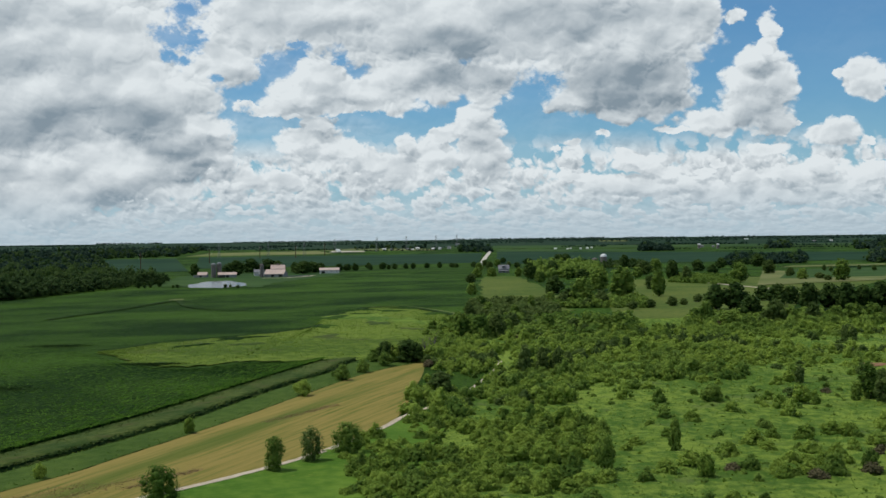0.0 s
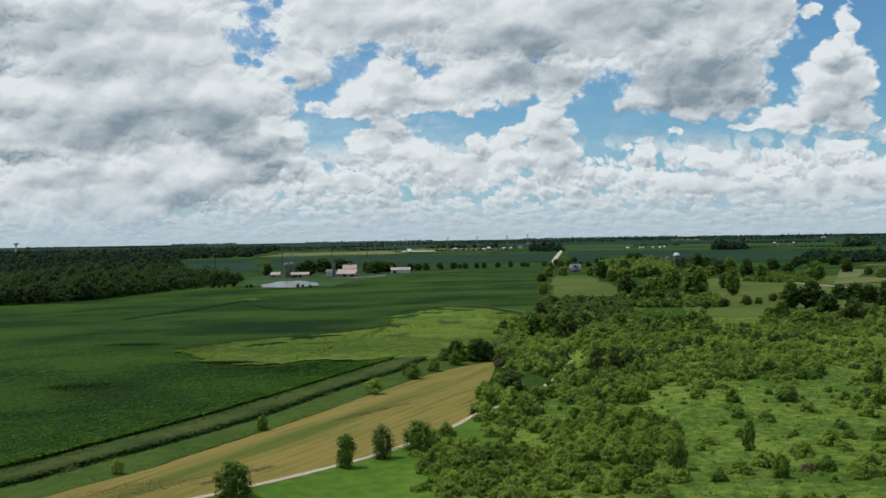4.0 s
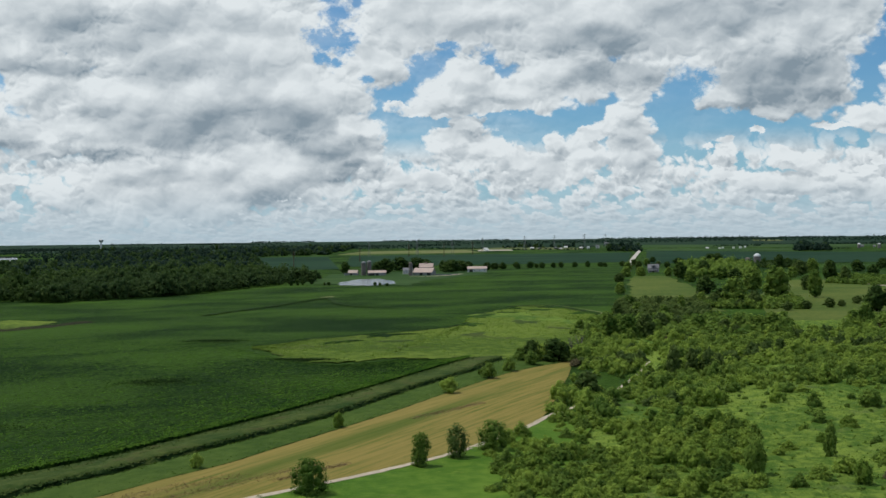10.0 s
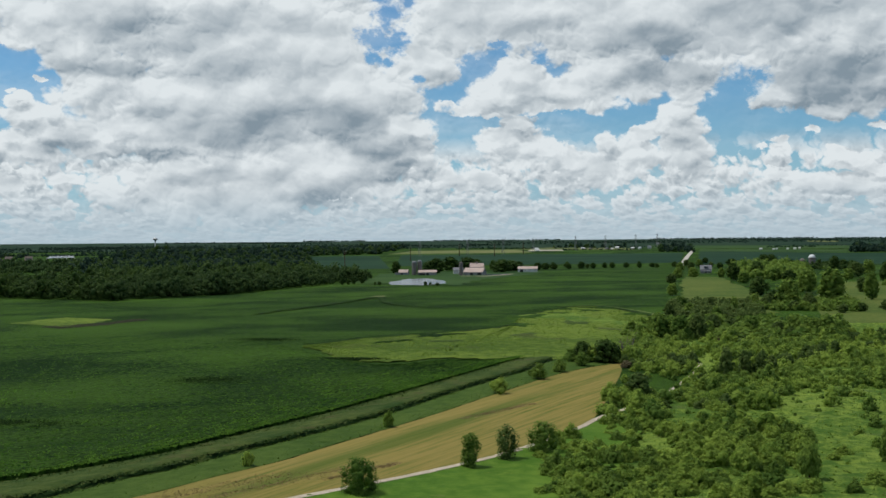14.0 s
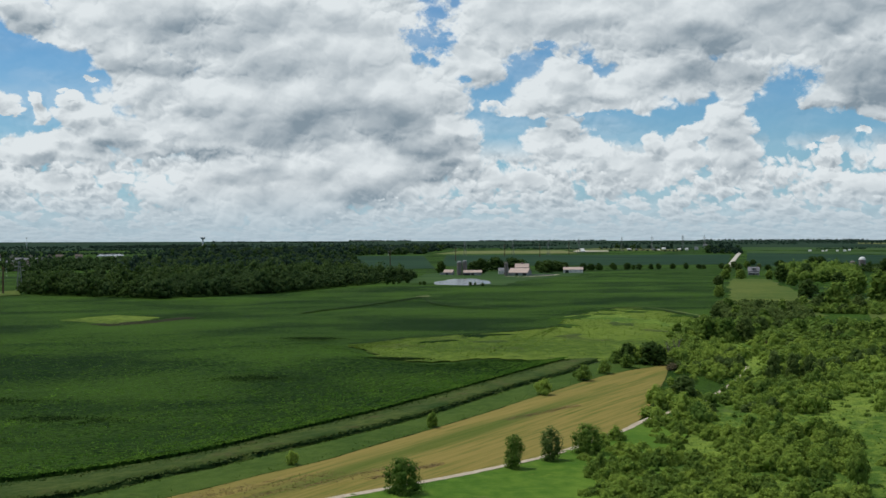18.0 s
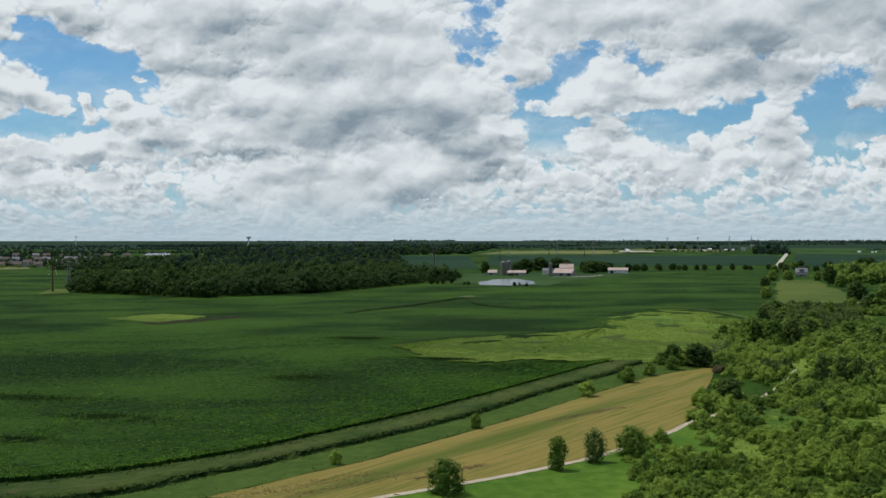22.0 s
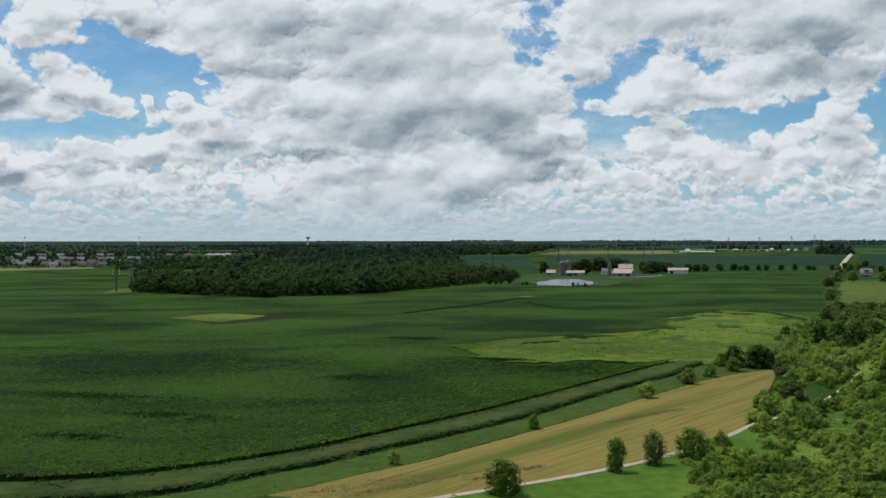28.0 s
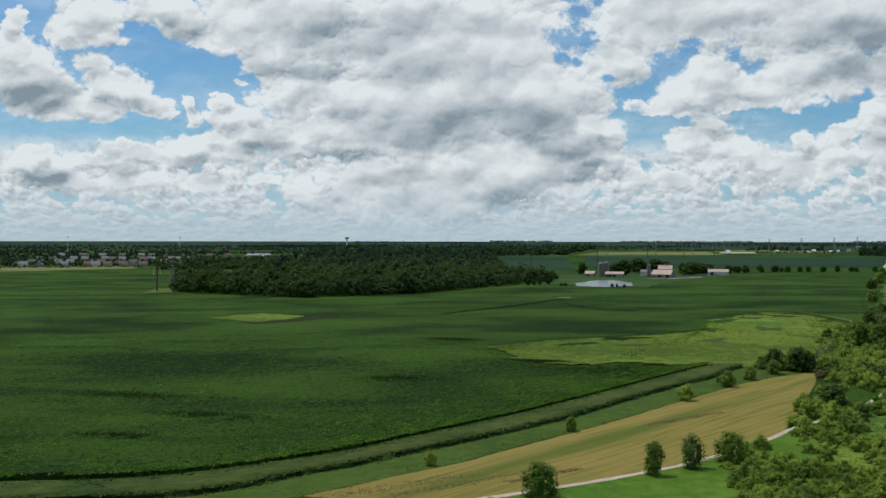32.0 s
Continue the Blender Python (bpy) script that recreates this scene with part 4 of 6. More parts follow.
for x, y, s in near:
    plant("shrub", SHRUB[int(rng.integers(8))], x, y, rng.uniform(0, 360), s, rng.uniform(0.8, 1.2), "rounded leafy green shrub in marsh grass", "shrub", "shrubs of the marsh")
small = []
while len(small) < 420:
    y = rng.uniform(215, 560)
    x = rng.uniform(-8, 0.42 * y + 5)
    if trail_gap(x, y) > 3 and noise.noise((x * 0.025, y * 0.025, 4.2)) + rng.normal(0, 0.25) > 0.0:
        small.append((x, y, rng.uniform(0.22, 0.55)))
THICK = [proto("dome", rng.uniform(3.2, 4.4), 4.8, 340, 0.44, 40 + i, 9) for i in range(6)]
THICK_FAR = [proto("dome", rng.uniform(3.2, 4.4), 4.8, 190, 0.60, 46 + i, 7) for i in range(6)]
SMALL = [proto("dome", rng.uniform(3.2, 4.4), 4.8, 130, 0.62, 52 + i, 6) for i in range(4)]
kinds = {"bright": [], "green": [], "grey": []}
for x, y, s in rest:
    k = noise.noise((x * 0.03, y * 0.03, 0.5)) + rng.normal(0, 0.22)
    kinds["grey" if k > 0.42 else "green" if k < -0.25 else "bright"].append((x, y, s))
thicket("low_shrubs", small, SMALL, rng, "small scattered shrubs in marsh grass", "shrubs", leaf_material=LEAF)
for k, m, words in (("bright", LEAF_BRIGHT, "dense light olive-green scrub thicket"), ("green", LEAF, "dense mid-green scrub thicket"), ("grey", LEAF_GREY, "grey-green willow scrub")):
    for protos, spots in ((THICK, [p for p in kinds[k] if p[1] < 410]), (THICK_FAR, [p for p in kinds[k] if p[1] >= 410])):
        if spots:
            thicket("shrub_thicket", spots, protos, rng, words, "shrubs", leaf_material=m)


# small blades and leaves on the near land
xy, v = between(CORN_EDGE[1:], CORN_BACK[1:], 110000, rng, 2.0, 0.004, 0.9)
tufts("crop_leaves", xy, 1.5 * (1 - v ** 1.5), 0.42, LEAF_CROP, "leaf tips of a dark green crop", "crop", rng)
spots = [np.stack([rng.normal(x, rx * 0.8, 1800), rng.normal(y, ry * 0.8, 1800)], 1) for x, y, rx, ry in SPOTS]
xy = np.vstack(spots)
tufts("thin_crop", xy, np.repeat([1.5 - 0.15 * (y > 350) - 0.5 * (y > 450) for x, y, rx, ry in SPOTS], 1800), 0.32, LEAF_THIN, "dark thin spots of stunted crop", "crop", rng, True)
xy, v = between(TRAIL[1:] + [(8, 560), (8, 690)], MARSH_SIDE, 45000, rng, 1.0, 0.02, 0.72)
tufts("marsh_blades", xy, 0.8, 0.5, LEAF_MARSH, "bright green blades of marsh grass", "grass", rng)
xy, v = between(CORN_EDGE, DITCH, 34000, rng, 0.9, 0.05, 1.0)
tufts("bank_weeds", xy, 0.7 + 0.7 * v, rng.choice((0.3, 0.42, 0.6), len(xy)), LEAF_BANK, "tall weeds on the ditch bank", "weeds", rng)
xy, v = between(DITCH, STUBBLE_EDGE, 9000, rng, 1.5, 0.1, 0.97)
tufts("bank_weeds", xy, 0.7 - 0.4 * v, 0.4, LEAF_BANK_GREEN, "weeds on the ditch bank", "weeds", rng)
straw = []
for points, width in zip([[(-95.1, 210.7), (-84.8, 226.1), (-74.5, 241.4)], [(-84.2, 213.4), (-72.2, 233.9), (-60.1, 254.5)], [(-49.1, 320.6), (-40.9, 337.0), (-32.6, 353.3)], [(-65.3, 235.9), (-59.6, 245.6), (-53.9, 255.3)]], (1.9, 1.2, 1.1, 0.8)):
    line = curve_points(points, 400)
    straw.append(np.repeat(line, 6, axis=0) + rng.normal(0, width, (2400, 2)))
tufts("loose_straw", np.vstack(straw), 0.15, 0.22, LEAF_STRAW, "reddish-brown loose straw in bare strips of the stubble", "straw", rng)
xy, v = between(MEADOW_FAR, MEADOW_NEAR, 22000, rng, 1.0, 0.02, 0.98)
lush = xy[:, 1] + rng.normal(0, 25, len(xy)) > 640
tufts("meadow_blades", xy[lush], 0.5, 0.5, LEAF_MARSH, "bright blades of wet meadow grass", "grass", rng)
tufts("meadow_blades", xy[~lush], 0.5, 0.38, LEAF_MARSH, "mid-green blades of wet meadow grass", "grass", rng)

COLUMN = [plant_meshes(k, 8.4, w, n, 0.30, m, 60 + i, core=0.55) for i, (k, w, m, n) in enumerate((("column", 5.2, LEAF, 4200), ("oval", 8.2, LEAF, 5200), ("column", 6.6, LEAF_GREY, 3200)))]
for (x, y, s, k), words in zip(((-54, 219.5, 1.0, 1), (-36.5, 248, 1.0, 0), (-30, 259, 0.98, 2), (-22.6, 268.5, 1.0, 1)), ("broad", "slim upright dark", "light airy", "bushy")):
    plant("trail_tree", COLUMN[k], x, y, 40 * k, s, 1, words + " young tree beside the gravel trail", "tree", "trees along the trail")

# ---------------------------------------------------------------- trees one by one
ROUND = [plant_meshes("oval", 10, 8, 1100, 0.75, (LEAF, LEAF, LEAF_GREY, LEAF)[i], 100 + i) for i in range(4)]
DARK = [plant_meshes("oval", 10, 8, 1000, 0.8, LEAF_DARK, 110 + i) for i in range(3)]
GREY = [plant_meshes("oval", 10, 8, 700, 0.7, LEAF_GREY, 120 + i) for i in range(3)]
BUSH = [plant_meshes("dome", 8, 9, 1300, 0.62, (LEAF_BRIGHT, LEAF, LEAF)[i], 130 + i) for i in range(3)]
SLIM = [plant_meshes("column", 10, 4.5, 1800, 0.4, (LEAF, LEAF_GREY)[i], 140 + i) for i in range(2)]
CONE = [plant_meshes("column", 10, 6, 400, 0.8, LEAF_DARK, 150 + i) for i in range(2)]
BASE = {id(ROUND): (10, 8, "round-crowned green tree"), id(DARK): (10, 8, "dark green broadleaf tree"), id(GREY): (10, 8, "grey-green willow-like tree"),
        id(BUSH): (8, 9, "rounded leafy bush"), id(SLIM): (10, 4.5, "slim upright green tree"), id(CONE): (10, 6, "small dark evergreen")}
PLACES = {"hedge": "in the field hedge", "garden": "in the farmhouse garden", "meadow": "in a dry pasture", "belt": "in a dense tree belt", "scrub": "in dense scrub",
          "ditch": "on the ditch bank", "marsh": "in the marsh grass", "row": "in a row behind the crop", "farm": "beside the farm"}


def tree(x, y, h, w, kind, place):
    h0, w0, words = BASE[id(kind)]
    size = w / w0
    bush = kind is BUSH
    plant("bush" if bush else "tree", kind[int(rng.integers(len(kind)))], x, y, rng.uniform(0, 360), size, h / h0 / size, words + " " + PLACES[place], "bush" if bush else "tree", ("bushes " if bush else "trees ") + PLACES[place])



# hedge beside the road and the house garden
tree(24.8, 1028.2, 10.3, 10.9, ROUND, 'hedge')
tree(29.9, 1283.7, 11.0, 13.7, ROUND, 'hedge')
tree(42.7, 1462.4, 13.2, 15.6, ROUND, 'hedge')
tree(54.0, 1760.2, 13.3, 15.3, ROUND, 'hedge')
tree(72.7, 2041.7, 11.3, 14.8, ROUND, 'hedge')
tree(69.1, 1753.1, 15.0, 14.4, ROUND, 'hedge')
tree(61.8, 1497.7, 12.1, 17.4, ROUND, 'hedge')
tree(92.4, 1999.9, 13.1, 14.5, ROUND, 'hedge')
tree(95.7, 1484.4, 12.0, 11.5, ROUND, 'hedge')
tree(106.2, 1290.6, 13.0, 16.3, ROUND, 'hedge')
tree(147.2, 1363.6, 15.2, 17.2, ROUND, 'hedge')
tree(111.3, 1991.4, 9.0, 11.6, ROUND, 'hedge')
tree(102.3, 1380.2, 21.6, 17.4, DARK, 'garden')
tree(148.6, 2041.1, 13.4, 21.8, DARK, 'garden')
tree(135.2, 1468.8, 20.8, 25.7, DARK, 'garden')
tree(184.6, 1857.8, 23.5, 28.9, DARK, 'garden')
tree(161.1, 1358.5, 13.1, 17.2, DARK, 'garden')
tree(227.0, 2177.2, 17.6, 23.3, DARK, 'garden')
tree(220.1, 1683.2, 9.0, 13.0, DARK, 'garden')
tree(119.2, 1888.7, 10.5, 12.8, DARK, 'garden')
tree(112.1, 2194.6, 11.0, 14.9, DARK, 'garden')

# meadow trees
tree(97.1, 1029.4, 16.6, 18.0, DARK, 'meadow')
tree(94.9, 893.0, 11.3, 13.0, DARK, 'meadow')
tree(259.1, 1322.3, 23.0, 18.2, DARK, 'meadow')
tree(353.2, 1621.5, 16.7, 20.9, DARK, 'meadow')
tree(320.8, 1395.6, 15.8, 15.2, DARK, 'meadow')
tree(415.1, 1649.6, 17.1, 21.4, DARK, 'meadow')
tree(485.5, 1807.4, 20.7, 25.3, DARK, 'meadow')
tree(280.7, 1810.9, 22.1, 17.7, DARK, 'meadow')
tree(307.9, 1897.7, 14.5, 13.9, DARK, 'meadow')
tree(413.7, 1744.1, 17.1, 19.1, DARK, 'meadow')
tree(78.2, 851.9, 10.3, 9.1, ROUND, 'meadow')
tree(86.2, 850.1, 9.5, 9.9, ROUND, 'meadow')
tree(104.5, 882.8, 19.7, 20.6, ROUND, 'meadow')
tree(142.5, 1071.6, 21.2, 21.9, ROUND, 'meadow')
tree(139.3, 915.0, 26.5, 26.0, ROUND, 'meadow')
tree(176.2, 959.0, 22.5, 15.1, ROUND, 'meadow')
tree(192.8, 1092.1, 13.9, 12.9, ROUND, 'meadow')
tree(255.6, 1487.2, 19.0, 23.3, ROUND, 'meadow')
tree(289.7, 1595.9, 18.8, 20.4, ROUND, 'meadow')
tree(230.8, 1390.5, 13.5, 15.0, ROUND, 'meadow')
tree(309.9, 1220.3, 21.5, 23.1, ROUND, 'meadow')
tree(408.8, 1469.2, 18.4, 22.1, ROUND, 'meadow')
tree(419.4, 1229.9, 22.9, 21.4, ROUND, 'meadow')
tree(391.3, 1273.8, 12.1, 14.2, ROUND, 'meadow')
tree(404.2, 1362.8, 11.4, 11.7, ROUND, 'meadow')
tree(114.1, 843.8, 12.0, 11.5, GREY, 'meadow')
tree(257.6, 1238.5, 19.1, 13.5, GREY, 'meadow')
tree(413.0, 1283.7, 8.1, 14.3, GREY, 'meadow')
tree(406.2, 1234.9, 6.5, 10.1, GREY, 'meadow')
tree(561.7, 1579.6, 7.6, 7.3, GREY, 'meadow')
tree(505.2, 1551.3, 9.0, 7.1, GREY, 'meadow')
tree(562.1, 1524.7, 9.0, 7.9, GREY, 'meadow')
tree(498.0, 1502.6, 8.0, 6.1, GREY, 'meadow')
tree(100.9, 819.3, 7.1, 9.6, GREY, 'meadow')
tree(128.4, 793.7, 6.5, 9.3, GREY, 'meadow')
tree(142.8, 810.0, 6.2, 10.3, GREY, 'meadow')
tree(161.6, 825.8, 7.2, 9.8, GREY, 'meadow')
tree(172.0, 837.5, 5.2, 7.4, GREY, 'meadow')
tree(189.4, 870.6, 6.7, 9.5, GREY, 'meadow')

# tree belt
tree(181.4, 782.2, 17.8, 16.3, DARK, 'belt')
tree(194.1, 779.7, 19.0, 18.3, DARK, 'belt')
tree(180.3, 684.7, 15.0, 15.7, DARK, 'belt')
tree(240.8, 881.7, 11.5, 15.9, DARK, 'belt')
tree(231.2, 810.7, 16.1, 16.3, DARK, 'belt')
tree(248.1, 834.4, 13.6, 16.0, DARK, 'belt')
tree(240.0, 769.9, 18.7, 16.4, DARK, 'belt')
tree(254.0, 767.0, 17.9, 17.2, DARK, 'belt')
tree(260.5, 753.8, 19.2, 17.0, DARK, 'belt')
tree(270.5, 751.3, 17.3, 16.2, DARK, 'belt')
tree(284.9, 760.4, 18.8, 18.1, DARK, 'belt')
tree(292.4, 746.8, 19.0, 17.8, DARK, 'belt')
tree(145.2, 646.4, 14.0, 10.2, ROUND, 'belt')
tree(141.8, 659.9, 8.8, 10.4, ROUND, 'belt')
tree(189.7, 638.4, 10.7, 9.0, ROUND, 'belt')
tree(207.9, 656.9, 11.8, 10.7, ROUND, 'belt')
tree(217.1, 646.5, 9.9, 10.5, ROUND, 'belt')
tree(228.8, 653.1, 11.1, 12.7, ROUND, 'belt')
tree(239.1, 651.0, 11.2, 12.7, ROUND, 'belt')
tree(156.2, 640.2, 8.6, 13.4, ROUND, 'belt')
tree(247.8, 645.0, 11.1, 12.0, ROUND, 'belt')
tree(163.5, 627.0, 6.5, 9.4, ROUND, 'belt')
tree(182.4, 640.0, 15.7, 12.9, GREY, 'belt')
tree(176.5, 641.1, 9.4, 8.4, GREY, 'belt')
tree(185.6, 541.1, 8.1, 5.0, GREY, 'belt')
tree(191.2, 546.0, 6.4, 5.0, GREY, 'belt')

# tall hedge at the end of the stubble field
tree(8.1, 576.4, 13.6, 11.7, ROUND, 'hedge')
tree(17.8, 575.2, 12.2, 11.7, ROUND, 'hedge')
tree(26.4, 580.4, 13.1, 10.7, ROUND, 'hedge')
tree(34.7, 603.0, 11.5, 11.1, ROUND, 'hedge')
tree(44.7, 619.4, 8.7, 9.0, ROUND, 'hedge')
tree(-15.2, 471.8, 9.5, 11.9, DARK, 'hedge')
tree(-23.9, 472.9, 8.8, 9.6, DARK, 'hedge')
tree(-11.1, 471.4, 8.3, 6.8, DARK, 'hedge')
tree(-19.6, 473.4, 7.6, 8.6, BUSH, 'hedge')
tree(-28.4, 471.0, 6.0, 7.0, BUSH, 'hedge')
tree(-5.6, 474.2, 6.6, 7.4, BUSH, 'hedge')
tree(53.4, 600.1, 10.3, 10.5, ROUND, 'hedge')
tree(66.2, 597.8, 8.5, 9.3, ROUND, 'hedge')
tree(72.9, 593.5, 11.7, 10.4, ROUND, 'hedge')
tree(81.3, 591.9, 10.8, 11.0, ROUND, 'hedge')
tree(88.3, 590.9, 12.3, 11.6, ROUND, 'hedge')
tree(94.2, 600.7, 7.9, 6.5, ROUND, 'hedge')
tree(58.6, 783.8, 11.1, 7.6, ROUND, 'hedge')
tree(45.3, 817.7, 9.5, 6.3, ROUND, 'hedge')
tree(25.7, 822.1, 9.5, 10.3, ROUND, 'hedge')
tree(16.0, 746.3, 9.4, 8.7, ROUND, 'hedge')
tree(29.7, 771.9, 7.8, 9.0, ROUND, 'hedge')
tree(4.1, 608.0, 9.8, 6.5, ROUND, 'hedge')
tree(-1.3, 369.5, 8.0, 10.4, ROUND, 'hedge')
tree(54.6, 666.8, 8.4, 8.4, ROUND, 'hedge')
tree(64.1, 664.9, 7.7, 8.4, ROUND, 'hedge')
tree(44.6, 741.2, 7.5, 7.9, ROUND, 'hedge')
tree(29.0, 419.0, 12.2, 6.5, GREY, 'scrub')
tree(35.8, 427.0, 10.3, 6.2, GREY, 'scrub')
tree(40.9, 426.5, 9.3, 5.8, GREY, 'scrub')
tree(46.3, 438.6, 7.3, 5.1, GREY, 'scrub')

# bushes on the ditch bank
tree(-45.8, 374.5, 5.5, 6.7, BUSH, 'ditch')
tree(-36.3, 414.3, 5.9, 6.4, BUSH, 'ditch')
tree(-30.6, 436.8, 5.5, 5.5, BUSH, 'ditch')
tree(-40.0, 420.9, 2.8, 2.5, BUSH, 'ditch')
tree(-66.8, 303.9, 4.5, 3.6, BUSH, 'ditch')
tree(-86.0, 247.0, 3.7, 3.3, BUSH, 'ditch')
tree(-23.2, 457.8, 6.0, 6.6, BUSH, 'ditch')

# single trees in the marsh
tree(52.8, 268.4, 8.1, 3.6, ROUND, 'marsh')
tree(117.2, 385.6, 6.5, 4.2, ROUND, 'marsh')
tree(121.2, 344.3, 6.4, 4.2, ROUND, 'marsh')
tree(126.1, 346.3, 11.7, 6.8, SLIM, 'marsh')
tree(127.4, 339.9, 10.6, 5.6, SLIM, 'marsh')
tree(33.6, 246.7, 8.6, 5.3, BUSH, 'marsh')
tree(53.1, 238.1, 6.1, 4.2, BUSH, 'marsh')
tree(79.3, 238.7, 5.2, 5.6, BUSH, 'marsh')
tree(80.7, 248.2, 4.2, 4.3, BUSH, 'marsh')
tree(63.7, 243.3, 3.5, 3.9, BUSH, 'marsh')
tree(69.2, 243.9, 3.3, 3.7, BUSH, 'marsh')
tree(67.8, 237.0, 2.7, 2.4, BUSH, 'marsh')
tree(95.1, 288.2, 4.1, 5.9, BUSH, 'marsh')
tree(98.4, 285.5, 4.1, 5.5, BUSH, 'marsh')
tree(90.2, 290.3, 2.8, 3.5, BUSH, 'marsh')
tree(100.3, 272.1, 3.5, 5.6, BUSH, 'marsh')
tree(88.9, 244.3, 5.2, 4.3, BUSH, 'marsh')
tree(79.0, 345.6, 6.2, 7.5, BUSH, 'marsh')
tree(115.3, 391.9, 4.7, 5.1, BUSH, 'marsh')
tree(107.3, 337.3, 3.6, 2.9, BUSH, 'marsh')

# row beyond the crop field
tree(-167.8, 1860.5, 11.3, 9.0, DARK, 'row')
tree(-157.3, 1886.5, 10.5, 11.0, DARK, 'row')
tree(-142.3, 1880.1, 12.3, 10.9, DARK, 'row')
tree(-119.0, 1900.8, 9.6, 9.2, DARK, 'row')
tree(-100.9, 1923.9, 10.7, 12.1, DARK, 'row')
tree(-89.5, 1918.9, 8.7, 8.4, DARK, 'row')
tree(-80.0, 1914.8, 10.6, 11.1, DARK, 'row')
tree(-62.3, 1939.0, 9.8, 9.4, DARK, 'row')
tree(-50.0, 1933.4, 10.7, 11.2, DARK, 'row')
tree(-27.8, 1955.8, 9.8, 11.3, DARK, 'row')
tree(-6.1, 1946.0, 11.7, 9.4, DARK, 'row')
tree(14.8, 1968.9, 8.9, 10.5, DARK, 'row')
tree(22.4, 1965.9, 7.9, 8.6, DARK, 'row')
tree(51.4, 1985.3, 10.0, 11.5, DARK, 'row')

# trees round the farm
tree(-298.7, 1694.1, 23.6, 26.5, DARK, 'farm')
tree(-310.3, 1689.5, 19.0, 24.1, DARK, 'farm')
tree(-303.7, 1849.0, 22.4, 34.2, DARK, 'farm')
tree(-278.5, 1858.5, 21.6, 34.2, DARK, 'farm')
tree(-283.5, 1986.2, 16.0, 28.1, DARK, 'farm')
tree(-208.2, 1729.3, 20.1, 31.8, DARK, 'farm')
tree(-227.2, 1782.4, 18.3, 12.6, DARK, 'farm')
tree(-200.9, 1793.1, 17.6, 30.3, DARK, 'farm')
tree(-192.0, 1827.8, 14.6, 20.6, DARK, 'farm')
tree(-163.4, 1838.6, 13.0, 15.0, DARK, 'farm')
tree(-153.6, 1873.1, 11.6, 15.2, DARK, 'farm')
tree(-141.1, 1877.6, 10.8, 13.1, DARK, 'farm')
tree(-362.3, 1699.0, 18.5, 17.1, DARK, 'farm')
tree(-126.2, 1976.8, 10.6, 12.6, DARK, 'farm')
tree(-102.6, 1984.7, 10.6, 13.8, DARK, 'farm')
tree(-232.6, 1245.2, 4.5, 4.9, CONE, 'farm')
tree(-286.6, 1256.9, 4.5, 5.0, CONE, 'farm')
tree(-290.7, 1255.5, 3.9, 3.7, CONE, 'farm')
tree(-328.4, 1258.0, 8.5, 5.7, CONE, 'farm')
tree(-322.6, 1260.5, 7.8, 5.0, CONE, 'farm')
tree(-320.7, 1278.6, 7.3, 5.7, CONE, 'farm')
tree(-315.7, 1297.9, 8.1, 6.5, CONE, 'farm')
tree(-230.2, 1261.9, 3.2, 3.7, CONE, 'farm')
tree(-217.4, 1234.8, 3.8, 4.8, CONE, 'farm')

# ---------------------------------------------------------------- far land
WOOD = [proto(("dome", "dome", "oval")[i % 3], 13, 13.5, 215, 1.15, 80 + i, 9, 0.62) for i in range(5)]
MID = [proto(("dome", "oval")[i % 2], 12.5, 14.5, 80, 1.9, 85 + i, 6, 0.65) for i in range(4)]
FAR = [proto(("dome", "oval")[i % 2], 13, 15.5, 32, 3.0, 90 + i, 4) for i in range(4)]
TINY = [proto("dome", 14, 17, 16, 5.6, 75 + i, 2) for i in range(4)]
LOW = [proto("dome", 4.5, 7, 80, 1.5, 95 + i, 6) for i in range(4)]


def fill(corners, gap, deep=40):
    """Spots over a four-cornered piece of land."""
    ax, ay, bx, by, cx, cy, dx, dy = corners
    n = int(max(math.hypot(bx - ax, by - ay), math.hypot(cx - dx, cy - dy)) / gap) + 1
    m = int(max(math.hypot(dx - ax, dy - ay), math.hypot(cx - bx, cy - by)) / gap) + 1
    n, m = min(n, 110), min(m, deep)
    out = []
    for i in range(n + 1):
        for j in range(m + 1):
            u, v = (i + rng.uniform(-.5, .5)) / n, (j + rng.uniform(-.5, .5)) / m
            if rng.uniform() < 0.06:
                continue
            out.append(((1 - v) * ((1 - u) * ax + u * bx) + v * ((1 - u) * dx + u * cx), (1 - v) * ((1 - u) * ay + u * by) + v * ((1 - u) * dy + u * cy), rng.uniform(0.75, 1.25)))
    return out


def far_wood(name, corners, gap, label, material, kinds, size):
    spots = [(x, y, s * size * (rng.choice((0.72, 1.0, 1.0, 1.28)) if name == "oak_wood" else 1.0)) for x, y, s in fill(corners, gap, 5 if "horizon" in name else 1 if "row" in name else 40)]
    lighter = {"dark_leaves": LEAF_WOOD, "haze_tinted_leaves": LEAF_WOOD}.get(material.name) if name in ("oak_wood", "far_wood") else None
    pale = [lighter is not None and rng.uniform() < 0.32 for p in spots]
    for tint, some in ((material, [p for p, k in zip(spots, pale) if not k]), (lighter, [p for p, k in zip(spots, pale) if k])):
        if some:
            thicket(name, some, kinds, rng, label, "wood" if "wood" in name else "shrubs", leaf_material=tint)


far_count = [0]


def far_field(name, corners, material, label):
    ax, ay, bx, by, cx, cy, dx, dy = corners
    far_count[0] += 1
    sheet(name, [(ax, ay), (bx, by)], [(dx, dy), (cx, cy)], 40, 14, material, 0.45 + 0.03 * far_count[0], 0.0, label, "field", ragged=math.hypot(ax - bx, ay - by) * 0.003)


